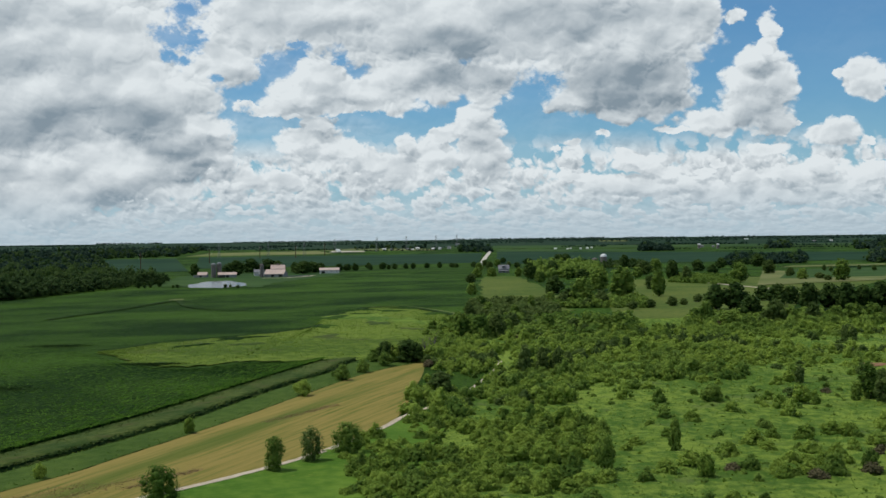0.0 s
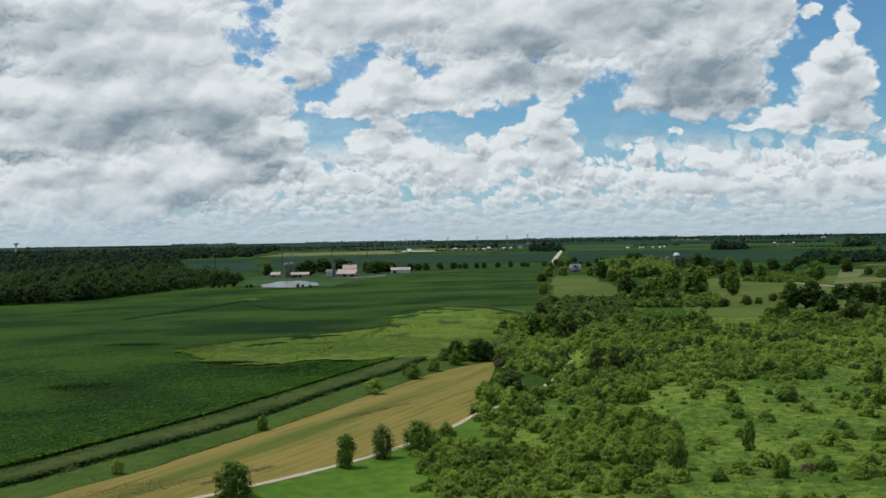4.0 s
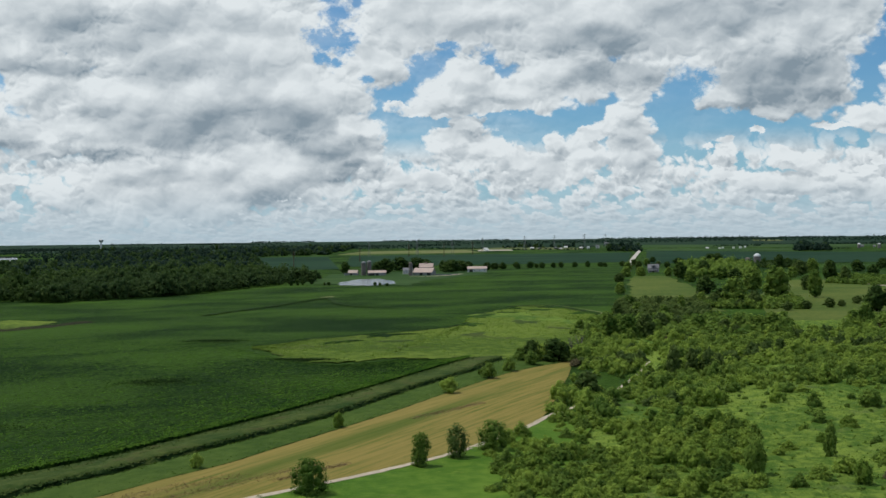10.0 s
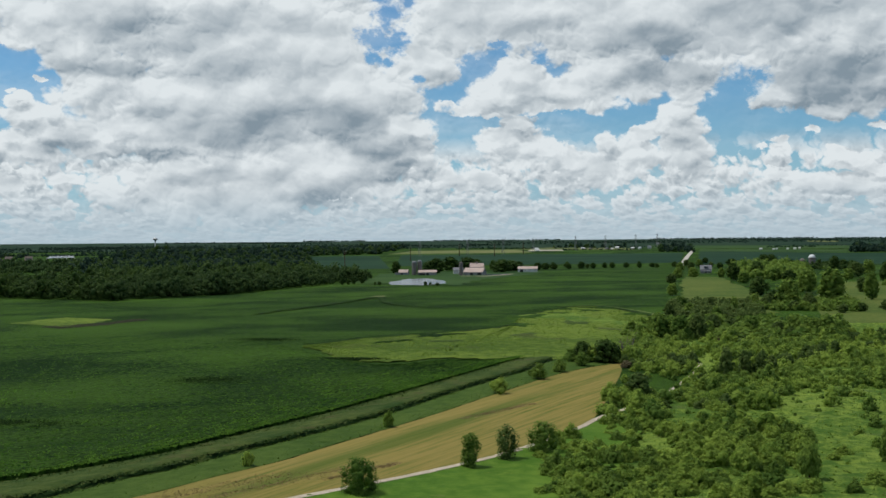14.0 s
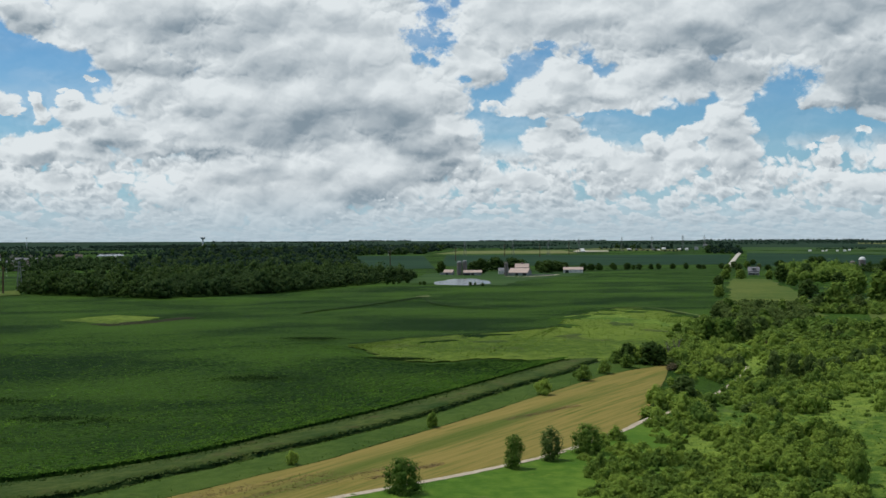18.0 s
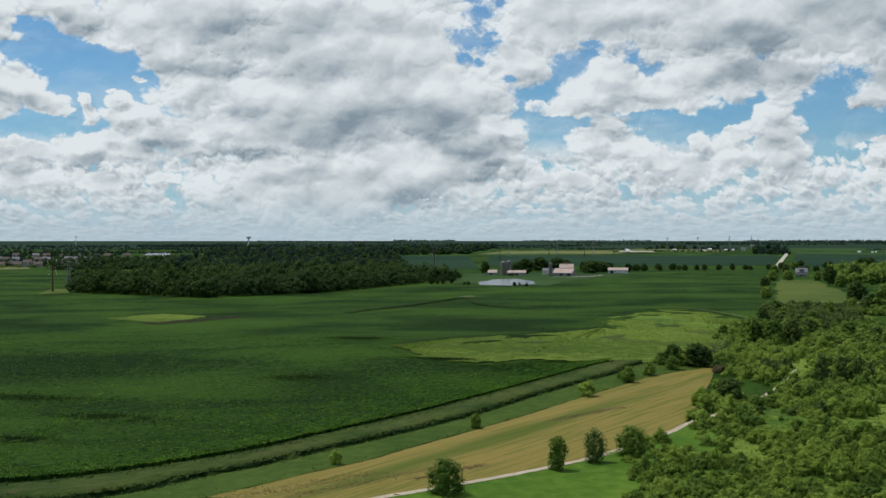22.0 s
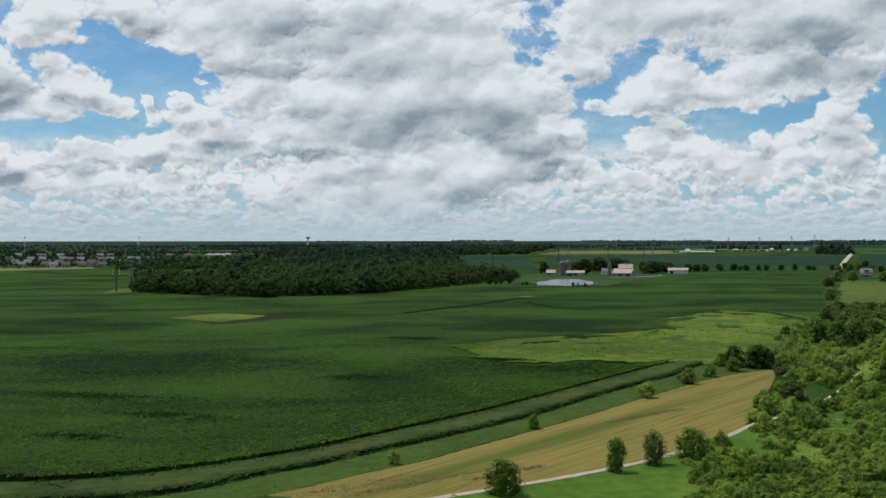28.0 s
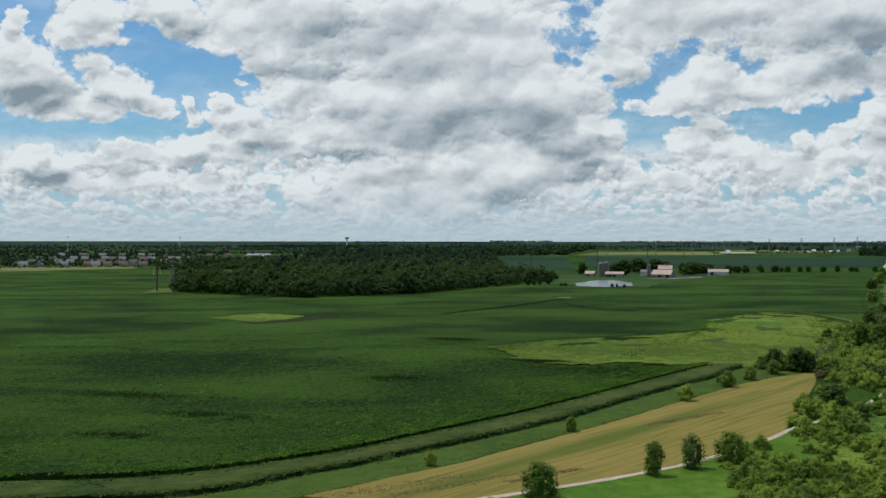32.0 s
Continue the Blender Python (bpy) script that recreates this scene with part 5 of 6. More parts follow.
def far_floor():
    """Wooded country that closes the horizon."""
    turns = np.radians(np.linspace(-60, 40, 90))
    rings = np.linspace(3350, 4955, 24)
    ragged = np.array([noise.noise((a * 14, 0.3, 0.7)) for a in turns]) * 220
    r = rings[None] + ragged[:, None] * np.linspace(1, 0, 24)[None]
    x, y = r * np.sin(turns)[:, None], r * np.cos(turns)[:, None]
    z = rise_np(x, y) + 0.35
    ob = new("distant_woodland", mesh_of("distant_woodland", np.stack([x, y, z], 2).reshape(-1, 3), grid_faces(90, 24)[:, ::-1], FAR_HAZE_FLOOR, smooth=True))
    tagged(ob, "dark wooded country at the horizon", "ground", kind="structure")


far_floor()
# fields and strips far off
far_field('pale_field', (-631, 2858, -276, 2954, -347, 3223, -616, 3103), FAR_PALE, 'pale stubble field beyond the farm')
far_field('pale_field', (-303, 3085, -206, 3106, -230, 3247, -303, 3232), FAR_SAND, 'bare sandy building lot')
far_field('pasture', (-1225, 1482, -1138, 1715, -1208, 1821, -1379, 1669), FAR_PALE, 'rough pale grass strip before the houses')
far_field('pasture', (-980, 1784, -949, 1938, -1008, 2059, -1075, 1955), FAR_MID, 'green pasture by the wood')
far_field('grass_knoll', (-614, 936, -599, 966, -655, 1055, -664, 1037), MEADOW, 'dry grass round a power pole')
far_field('crop_field', (-735, 1748, -422, 1936, -623, 2727, -801, 2667), FAR_HAZE_GREEN, 'dark green crop field behind the wood')
far_field('crop_field', (-440, 2065, 67, 2224, 95, 2860, -580, 2784), FAR_HAZE_GREEN, 'dark green crop field behind the farm')
far_field('crop_field', (98, 2131, 781, 2063, 952, 2513, 137, 2971), FAR_HAZE_GREEN, 'dark green crop field')
far_field('pasture', (137, 2971, 572, 2844, 506, 3027, 146, 3160), FAR_MID, 'lighter green strip of pasture')
far_field('pale_field', (304, 1134, 465, 1229, 543, 1434, 433, 1584), FAR_PALE, 'yellowish dry pasture')
far_field('pale_field', (499, 1733, 672, 1775, 704, 1860, 539, 1812), FAR_PALE, 'pale mown strip')
far_field('crop_field', (373, 1298, 501, 1324, 631, 1665, 481, 1617), FAR_MID, 'green pasture with single trees')
far_field('pale_field', (-347, 3208, -21, 3134, -38, 3294, -268, 3386), FAR_PALE, 'pale hay field')
far_field('crop_field', (-6, 3280, 1130, 2981, 1200, 3167, 27, 3553), FAR_MID, 'green fields near the horizon')
far_field('pale_field', (514, 3855, 598, 3793, 624, 3959, 538, 4031), FAR_PALE, 'pale field near the horizon')
far_field('lake', (-1365, 2516, -1327, 2582, -1414, 2739, -1439, 2675), WATER, 'pale distant lake')

# woods
far_wood('oak_wood', (-609, 988, -449, 929, -553, 1283, -735, 1214), 15, 'dark green oak wood beside the crop field', LEAF_DARK, WOOD, 1.0)
# the sunlit look of this stretch is painted in by its leaf colour
far_wood('oak_wood', (-449, 929, -381, 1047, -332, 1408, -553, 1283), 15, 'green oak wood beside the crop field, sunlight painted into leaf colour', LEAF_WOOD, WOOD, 1.0)
far_wood('oak_wood', (-691, 1230, -330, 1388, -512, 1768, -750, 1610), 16, 'green wooded land behind the field edge', LEAF_DARK, MID, 0.8)
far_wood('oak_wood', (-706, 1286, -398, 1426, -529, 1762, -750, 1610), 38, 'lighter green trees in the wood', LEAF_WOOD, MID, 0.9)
far_wood('far_wood', (-813, 1585, -530, 1828, -801, 2667, -1180, 2297), 24, 'wide rolling woodland', LEAF_HAZE, FAR, 0.85)
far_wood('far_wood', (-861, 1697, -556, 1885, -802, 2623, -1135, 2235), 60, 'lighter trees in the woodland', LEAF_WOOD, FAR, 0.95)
far_wood('far_wood', (-1156, 2478, -652, 2852, -711, 3408, -1387, 2973), 34, 'dark distant woodland', LEAF_HAZE, FAR, 1)
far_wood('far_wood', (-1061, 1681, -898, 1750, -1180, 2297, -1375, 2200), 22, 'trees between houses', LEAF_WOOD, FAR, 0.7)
far_wood('far_wood', (-1400, 1693, -1143, 1887, -1559, 2772, -2045, 2473), 27, 'garden trees of a suburb', LEAF_HAZE, FAR, 0.5)
far_wood('horizon_wood', (-2140, 2587, -1410, 3021, -1593, 3414, -2402, 2904), 16, 'dark wooded horizon', LEAF_HAZE, TINY, 0.37)
far_wood('horizon_wood', (-1482, 3175, -707, 3472, -794, 3897, -1659, 3555), 16, 'dark wooded horizon', LEAF_HAZE, TINY, 0.37)
far_wood('horizon_wood', (-695, 3413, -487, 3468, -523, 3724, -747, 3666), 16, 'dark wooded horizon', LEAF_HAZE, TINY, 0.3)
far_wood('horizon_wood', (-499, 3806, 130, 3910, 143, 4289, -546, 4167), 16, 'dark wooded horizon', LEAF_HAZE, TINY, 0.3)
far_wood('far_wood', (-233, 3298, -57, 3329, -60, 3492, -245, 3460), 40, 'distant farm trees', LEAF_HAZE, FAR, 0.7)
far_wood('far_wood', (51, 2963, 107, 2939, 117, 3278, 59, 3251), 22, 'dark block of trees beside the road', LEAF_HAZE, FAR, 1)
far_wood('far_wood', (479, 2849, 552, 2855, 590, 3082, 527, 3066), 20, 'small dark wood in the fields', LEAF_HAZE, FAR, 1)
far_wood('far_wood', (808, 2893, 863, 2908, 927, 3138, 875, 3116), 22, 'small dark wood in the fields', LEAF_HAZE, FAR, 1)
far_wood('far_wood', (969, 2733, 1036, 2734, 1164, 3071, 1076, 3024), 24, 'small dark wood in the fields', LEAF_HAZE, FAR, 1)
far_wood('far_wood', (708, 1926, 761, 1931, 956, 2424, 884, 2388), 18, 'dark trees at the field corner', LEAF_HAZE, FAR, 1)
far_wood('horizon_wood', (375, 3956, 924, 3705, 1010, 4049, 419, 4419), 16, 'dark wooded horizon', LEAF_HAZE, TINY, 0.33)
far_wood('horizon_wood', (871, 3951, 1445, 3663, 1591, 4032, 985, 4468), 16, 'dark wooded horizon', LEAF_HAZE, TINY, 0.37)
far_wood('horizon_wood', (-156, 3853, 324, 3815, 347, 4078, -167, 4126), 16, 'dark wooded horizon', LEAF_HAZE, TINY, 0.3)
far_wood('far_wood', (198, 1818, 306, 1831, 348, 2083, 226, 2073), 14, 'trees round a farm', LEAF_DARK, FAR, 0.55)
far_wood('far_wood', (461, 1887, 600, 1952, 706, 2297, 564, 2263), 20, 'dark trees at the field edge', LEAF_HAZE, FAR, 0.9)
far_wood('far_wood', (108, 1437, 187, 1407, 231, 1802, 152, 1905), 14, 'garden trees behind the house', LEAF, FAR, 0.9)
far_wood('hedge_row', (193, 4896, 660, 4708, 680, 4853, 193, 4896), 9, 'dark hedgerow between far fields', LEAF_HAZE, TINY, 0.371263)
far_wood('hedge_row', (689, 4473, 905, 4369, 929, 4485, 711, 4616), 9, 'dark hedgerow between far fields', LEAF_HAZE, TINY, 0.382162)
far_wood('hedge_row', (-1371, 4004, -1077, 4017, -1094, 4081, -1394, 4072), 9, 'dark hedgerow between far fields', LEAF_HAZE, TINY, 0.288536)
far_wood('hedge_row', (-1406, 4008, -1196, 4019, -1216, 4085, -1430, 4077), 9, 'dark hedgerow between far fields', LEAF_HAZE, TINY, 0.293467)
far_wood('hedge_row', (-972, 3341, -597, 3358, -603, 3392, -982, 3375), 9, 'dark hedgerow between far fields', LEAF_HAZE, TINY, 0.248729)
far_wood('hedge_row', (507, 2988, 628, 2960, 634, 2987, 512, 3016), 9, 'dark hedgerow between far fields', LEAF_HAZE, TINY, 0.242806)
far_wood('hedge_row', (-1723, 4046, -1272, 4070, -1295, 4143, -1760, 4133), 9, 'dark hedgerow between far fields', LEAF_HAZE, TINY, 0.359247)
far_wood('hedge_row', (1047, 3585, 1189, 3528, 1203, 3567, 1059, 3625), 9, 'dark hedgerow between far fields', LEAF_HAZE, TINY, 0.272075)
far_wood('hedge_row', (996, 3399, 1237, 3305, 1249, 3338, 1006, 3434), 9, 'dark hedgerow between far fields', LEAF_HAZE, TINY, 0.2527)
far_wood('hedge_row', (879, 2945, 1006, 2904, 1015, 2930, 886, 2972), 9, 'dark hedgerow between far fields', LEAF_HAZE, TINY, 0.273782)
far_wood('hedge_row', (-658, 4205, -467, 4188, -475, 4261, -670, 4283), 9, 'dark hedgerow between far fields', LEAF_HAZE, TINY, 0.267486)
far_wood('hedge_row', (-861, 4824, -345, 4888, -345, 4888, -861, 4824), 9, 'dark hedgerow between far fields', LEAF_HAZE, TINY, 0.327276)
far_wood('hedge_row', (339, 3297, 452, 3274, 457, 3306, 342, 3329), 9, 'dark hedgerow between far fields', LEAF_HAZE, TINY, 0.367333)
far_wood('hedge_row', (-212, 3165, -23, 3149, -24, 3179, -214, 3196), 9, 'dark hedgerow between far fields', LEAF_HAZE, TINY, 0.305057)
far_wood('hedge_row', (-1388, 4699, -1150, 4763, -1150, 4763, -1388, 4699), 9, 'dark hedgerow between far fields', LEAF_HAZE, TINY, 0.39086)
far_wood('hedge_row', (-527, 3311, -301, 3304, -304, 3337, -533, 3344), 9, 'dark hedgerow between far fields', LEAF_HAZE, TINY, 0.285913)
far_wood('hedge_row', (31, 4900, 177, 4897, 177, 4897, 31, 4900), 9, 'dark hedgerow between far fields', LEAF_HAZE, TINY, 0.347396)
far_wood('hedge_row', (171, 4285, 667, 4138, 679, 4208, 175, 4369), 9, 'dark hedgerow between far fields', LEAF_HAZE, TINY, 0.356033)
far_wood('hedge_row', (839, 3116, 1169, 3002, 1179, 3029, 847, 3145), 9, 'dark hedgerow between far fields', LEAF_HAZE, TINY, 0.312249)
far_wood('hedge_row', (705, 2919, 848, 2878, 856, 2904, 711, 2945), 9, 'dark hedgerow between far fields', LEAF_HAZE, TINY, 0.23945)
far_wood('hedge_row', (458, 3433, 800, 3342, 808, 3376, 463, 3468), 9, 'dark hedgerow between far fields', LEAF_HAZE, TINY, 0.226594)
far_wood('hedge_row', (872, 3102, 979, 3067, 988, 3095, 881, 3130), 9, 'dark hedgerow between far fields', LEAF_HAZE, TINY, 0.312318)
far_wood('hedge_row', (-571, 3674, -411, 3669, -416, 3711, -578, 3716), 9, 'dark hedgerow between far fields', LEAF_HAZE, TINY, 0.386356)
far_wood('hedge_row', (-64, 3401, 136, 3375, 137, 3409, -64, 3435), 9, 'dark hedgerow between far fields', LEAF_HAZE, TINY, 0.275111)
far_wood('hedge_row', (580, 3389, 863, 3309, 871, 3341, 586, 3424), 9, 'dark hedgerow between far fields', LEAF_HAZE, TINY, 0.399411)
far_wood('hedge_row', (-1024, 3343, -913, 3352, -923, 3385, -1034, 3377), 9, 'dark hedgerow between far fields', LEAF_HAZE, TINY, 0.225729)
far_wood('hedge_row', (-1224, 3291, -1020, 3371, -1030, 3406, -1237, 3325), 10, 'dark tree row in far land', LEAF_HAZE, TINY, 0.391133)
far_wood('hedge_row', (-1498, 2644, -1408, 2691, -1421, 2715, -1512, 2668), 10, 'dark tree row in far land', LEAF_HAZE, TINY, 0.306544)
far_wood('hedge_row', (-1676, 3217, -1319, 3388, -1334, 3426, -1694, 3252), 10, 'dark tree row in far land', LEAF_HAZE, TINY, 0.49626)
far_wood('hedge_row', (-1435, 3008, -1310, 3067, -1323, 3097, -1449, 3038), 10, 'dark tree row in far land', LEAF_HAZE, TINY, 0.321326)
far_wood('hedge_row', (-1626, 2911, -1500, 2976, -1515, 3005, -1641, 2939), 10, 'dark tree row in far land', LEAF_HAZE, TINY, 0.358963)
far_wood('hedge_row', (-1739, 3182, -1336, 3381, -1351, 3418, -1758, 3217), 10, 'dark tree row in far land', LEAF_HAZE, TINY, 0.495202)
far_wood('hedge_row', (-1456, 2666, -1252, 2765, -1263, 2791, -1469, 2690), 10, 'dark tree row in far land', LEAF_HAZE, TINY, 0.36354)
far_wood('hedge_row', (-2009, 3020, -1789, 3153, -1809, 3188, -2031, 3053), 10, 'dark tree row in far land', LEAF_HAZE, TINY, 0.322512)
far_wood('hedge_row', (-1128, 3466, -851, 3562, -861, 3602, -1141, 3505), 10, 'dark tree row in far land', LEAF_HAZE, TINY, 0.425393)
far_wood('hedge_row', (-1729, 3343, -1525, 3447, -1543, 3488, -1750, 3382), 10, 'dark tree row in far land', LEAF_HAZE, TINY, 0.398372)
far_wood('hedge_row', (-1438, 2834, -1204, 2944, -1216, 2971, -1451, 2861), 10, 'dark tree row in far land', LEAF_HAZE, TINY, 0.372265)
far_wood('hedge_row', (-994, 2875, -695, 2979, -702, 3007, -1003, 2901), 10, 'dark tree row in far land', LEAF_HAZE, TINY, 0.417497)
far_wood('hedge_row', (-2061, 2462, -1923, 2556, -1940, 2579, -2079, 2484), 10, 'dark tree row in far land', LEAF_HAZE, TINY, 0.440894)
far_wood('hedge_row', (-1679, 2543, -1487, 2650, -1500, 2674, -1695, 2566), 10, 'dark tree row in far land', LEAF_HAZE, TINY, 0.443197)
far_wood('hedge_row', (-893, 3549, -677, 3613, -685, 3654, -903, 3589), 10, 'dark tree row in far land', LEAF_HAZE, TINY, 0.416132)
far_wood('hedge_row', (-2288, 2678, -2081, 2828, -2101, 2856, -2310, 2705), 10, 'dark tree row in far land', LEAF_HAZE, TINY, 0.365181)
far_wood('hedge_row', (-1360, 1645, -1136, 1819, -1147, 1836, -1372, 1659), 13, 'garden trees and hedges before the houses', LEAF, TINY, 0.34)
far_wood('hedge_row', (-1481, 1791, -1224, 1960, -1235, 1977, -1494, 1807), 16, 'garden trees between the houses', LEAF_DARK, TINY, 0.42)
far_wood('shrub_belt', (79, 823, 139, 810, 153, 919, 97, 934), 7, 'low bushes at the meadow edge', LEAF, LOW, 1)
far_wood('shrub_belt', (135, 631, 239, 630, 264, 697, 155, 709), 7, 'low bushes before the tree belt', LEAF, LOW, 1.1)
far_wood('shrub_belt', (2, 580, 90, 574, 103, 658, 4, 675), 6, 'thick green bushes', LEAF, LOW, 1.2)
far_wood('shrub_belt', (19, 745, 71, 736, 82, 896, 26, 909), 7, 'light green bushes along the meadow', LEAF_GREY, LOW, 1)
far_wood('shrub_belt', (243, 1242, 290, 1166, 336, 1349, 291, 1450), 8, 'low bushes by the gravel road', LEAF, LOW, 1)

# ---------------------------------------------------------------- buildings and poles
def part(name, bm, material, parent, label=""):
    """Links a bmesh as one mesh object under a thing or under a part."""
    me = bpy.data.meshes.new(name)
    bm.to_mesh(me)
    bm.free()
    me.materials.append(material)
    ob = new(name, me)
    ob.parent = parent
    return tagged(ob, label)


def box(x0, x1, y0, y1, z0, z1, bevel=0.0):
    bm = bmesh.new()
    bmesh.ops.create_cube(bm, size=1.0, matrix=Matrix.Translation(((x0 + x1) / 2, (y0 + y1) / 2, (z0 + z1) / 2)) @ Matrix.Diagonal((x1 - x0, y1 - y0, z1 - z0, 1)))
    if bevel:
        bmesh.ops.bevel(bm, geom=bm.edges[:], offset=bevel, segments=1, affect="EDGES")
    return bm


def prism(profile, x0, x1):
    """A body with the given outline (y, z), drawn out along x."""
    bm = bmesh.new()
    a = [bm.verts.new((x0, y, z)) for y, z in profile]
    b = [bm.verts.new((x1, y, z)) for y, z in profile]
    bm.faces.new(a[::-1])
    bm.faces.new(b)
    for i in range(len(a)):
        j = (i + 1) % len(a)
        bm.faces.new((a[i], a[j], b[j], b[i]))
    bmesh.ops.recalc_face_normals(bm, faces=bm.faces[:])
    return bm


def lathe(profile, sides=20):
    """A turned body from (radius, z) pairs."""
    bm = bmesh.new()
    rings = []
    for r, z in profile:
        rings.append([bm.verts.new((r * math.cos(6.28319 * i / sides), r * math.sin(6.28319 * i / sides), z)) for i in range(sides)])
    for a, b in zip(rings, rings[1:]):
        for i in range(sides):
            j = (i + 1) % sides
            bm.faces.new((a[i], a[j], b[j], b[i]))
    bm.faces.new(rings[0][::-1])
    bm.faces.new(rings[-1])
    return bm


def rod(a, b, r0, r1, sides=6):
    bm = bmesh.new()
    v, f = tube_arrays([a, [(p + q) / 2 for p, q in zip(a, b)], b], (r0, (r0 + r1) / 2, r1), sides)
    vs = [bm.verts.new(p) for p in v]
    for q in f:
        bm.faces.new([vs[i] for i in q])
    return bm


def thing(name, x, y, turn, label, category, group="", lift=0.0):
    top = new(name)
    top.matrix_world = pose(x, y, rise(x, y) + lift, 0, 0, turn)
    return tagged(top, label, category, group)


def gable_house(top, length, depth, eaves, ridge, wall, roof, doors=(), windows=0, overhang=0.5, frame=None):
    """Walls, two roof slopes, gables, doors and windows; the ridge runs along x."""
    l, d = length / 2, depth / 2
    part("wall", prism([(-d, -0.3), (d, -0.3), (d, eaves), (0, ridge), (-d, eaves)], -l, l), wall, top)
    k = (ridge - eaves) / d
    for s, word in ((-1, "front"), (1, "back")):
        o = overhang
        prof = [(0, ridge + 0.05), (s * (d + o), eaves - k * o + 0.05), (s * (d + o), eaves - k * o + 0.30), (0, ridge + 0.30)]
        part("roof", prism(prof, -l - o, l + o), roof, top)
    for x, w, h in doors:
        part("door", box(x - w / 2, x + w / 2, -d - 0.12, -d + 0.05, 0, h), DARK_OPENING, top)
    for i in range(windows):
        x = -l + length * (i + 0.5) / windows
        pane = part("window", box(x - 0.5, x + 0.5, -d - 0.08, -d + 0.04, eaves * 0.45, eaves * 0.45 + 1.3), DARK_OPENING, top)
        if frame:
            part("window_frame", prism([(-d - 0.12, eaves * 0.45 - 0.12), (-d - 0.12, eaves * 0.45), (-d + 0.02, eaves * 0.45), (-d + 0.02, eaves * 0.45 - 0.12)], x - 0.65, x + 0.65), frame, pane)


def silo(x, y, radius, height, label, group, dome=SILO_GREY, material=SILO_GREY):
    top = thing("silo", x, y, 0, label, "silo", group)
    part("shell", lathe([(radius, -0.3), (radius, height * 0.5), (radius * 0.995, height - radius)], 24), material, top)
    for i in range(1, 9):
        z = (height - radius) * i / 9
        part("hoop", lathe([(radius + 0.01, z - 0.12), (radius + 0.09, z - 0.1), (radius + 0.09, z + 0.1), (radius + 0.01, z + 0.12)], 24), GALVANISED, top)
    steps = [(radius * 1.02 * math.cos(a), height - radius + radius * 0.9 * math.sin(a)) for a in np.linspace(0, 1.45, 7)]
    part("dome", lathe(steps, 24), dome, top)
    part("chute", box(-0.5, 0.5, -radius - 0.8, -radius + 0.1, 0, height - radius), material, top)
    return top


FARM = 12.0
# farm beside the pond
silo(-316, 1607, 3.4, 20.5, "weathered concrete stave silo with a dome beside barns", "twin silos", GALVANISED)
silo(-309, 1611, 3.2, 21.5, "weathered concrete stave silo with a dome beside barns", "twin silos", GALVANISED)
silo(-247, 1590, 2.6, 19.0, "slim tall brownish stave silo beside farm trees", "silos")
barn = thing("long_barn", -297, 1606, FARM, "long low grey barn with pinkish tan metal roof", "barn")
gable_house(barn, 25, 12, 4.0, 7.0, WALL_GREY, ROOF_TAN, ((-6, 5, 3.2), (0, 4, 3.2)))
# solid body: its near-black colour paints the shade inside an open front
part("lean_to", prism([(-8.5, 0), (-6, 0), (-6, 3.0), (-8.5, 2.4)], -12.5, -4), DARK_OPENING, barn, "closed lean-to, shade of an open front painted dark")
barn = thing("small_barn", -334, 1622, FARM - 14, "small grey barn with pinkish tan gable roof", "barn")
gable_house(barn, 13, 9, 3.6, 7.2, WALL_GREY, ROOF_TAN, ((-2, 3, 3),))
part("side_shed", prism([(-4.5, 0), (4.5, 0), (4.5, 2.6), (-4.5, 3.2)], -12, -6.5), WALL_GREY, barn)
barn = thing("main_barn", -232, 1640, FARM - 8, "tall white-grey barn with pinkish tan roof and cupola", "barn")
gable_house(barn, 19, 12, 10.5, 15.5, WALL_GREY, ROOF_TAN, ((3, 4, 4),), 3)
part("cupola", box(-1.2, 1.2, -1.2, 1.2, 15.0, 17.4, 0.1), ROOF_TAN, barn, "small roof cupola")
barn = thing("lower_barn", -230, 1606, FARM - 20, "lower barn with wide sloping pinkish tan roof", "barn")
gable_house(barn, 27, 20, 4.2, 10.0, WALL_GREY, ROOF_TAN, ((-2, 4, 3.4), (9, 5, 3.4)))
barn = thing("machine_shed", -170, 1742, FARM - 6, "long white machine shed with pale tan metal roof", "shed")
gable_house(barn, 29, 13, 5.0, 8.2, WALL_WHITE, ROOF_TAN, ((-9, 5, 4),), 4)
house = thing("farmhouse", -262, 1660, FARM, "white farmhouse half hidden by dark trees", "house")
gable_house(house, 14, 9, 5.5, 9, WALL_WHITE, ROOF_GREY, ((1, 1.2, 2.1),), 4, frame=WALL_WHITE)
wall = thing("yard_wall", -199, 1604, FARM, "low grey barnyard wall", "wall")
part("wall", box(-16, 16, -0.3, 0.3, -0.2, 1.6), WALL_GREY, wall)

# house on the road
house = thing("grey_farmhouse", 86, 1662, -4, "grey-roofed two-storey farmhouse with dormer among garden trees", "house")
gable_house(house, 15, 11, 5.6, 11.0, WALL_GREY, ROOF_GREY, ((0, 1.2, 2.2),), 5, frame=WALL_WHITE)
dormer = part("dormer", prism([(-5.6, 7.0), (-1.0, 7.0), (-1.0, 9.6), (-5.6, 9.6)], -2.6, 2.6), WALL_GREY, house)
part("dormer_roof", prism([(-6.0, 9.6), (0, 10.6), (0, 10.9), (-6.0, 9.9)], -3.0, 3.0), ROOF_GREY, dormer)
part("dormer_window", box(-1.2, 1.2, -5.75, -5.5, 7.8, 9.1), DARK_OPENING, dormer)
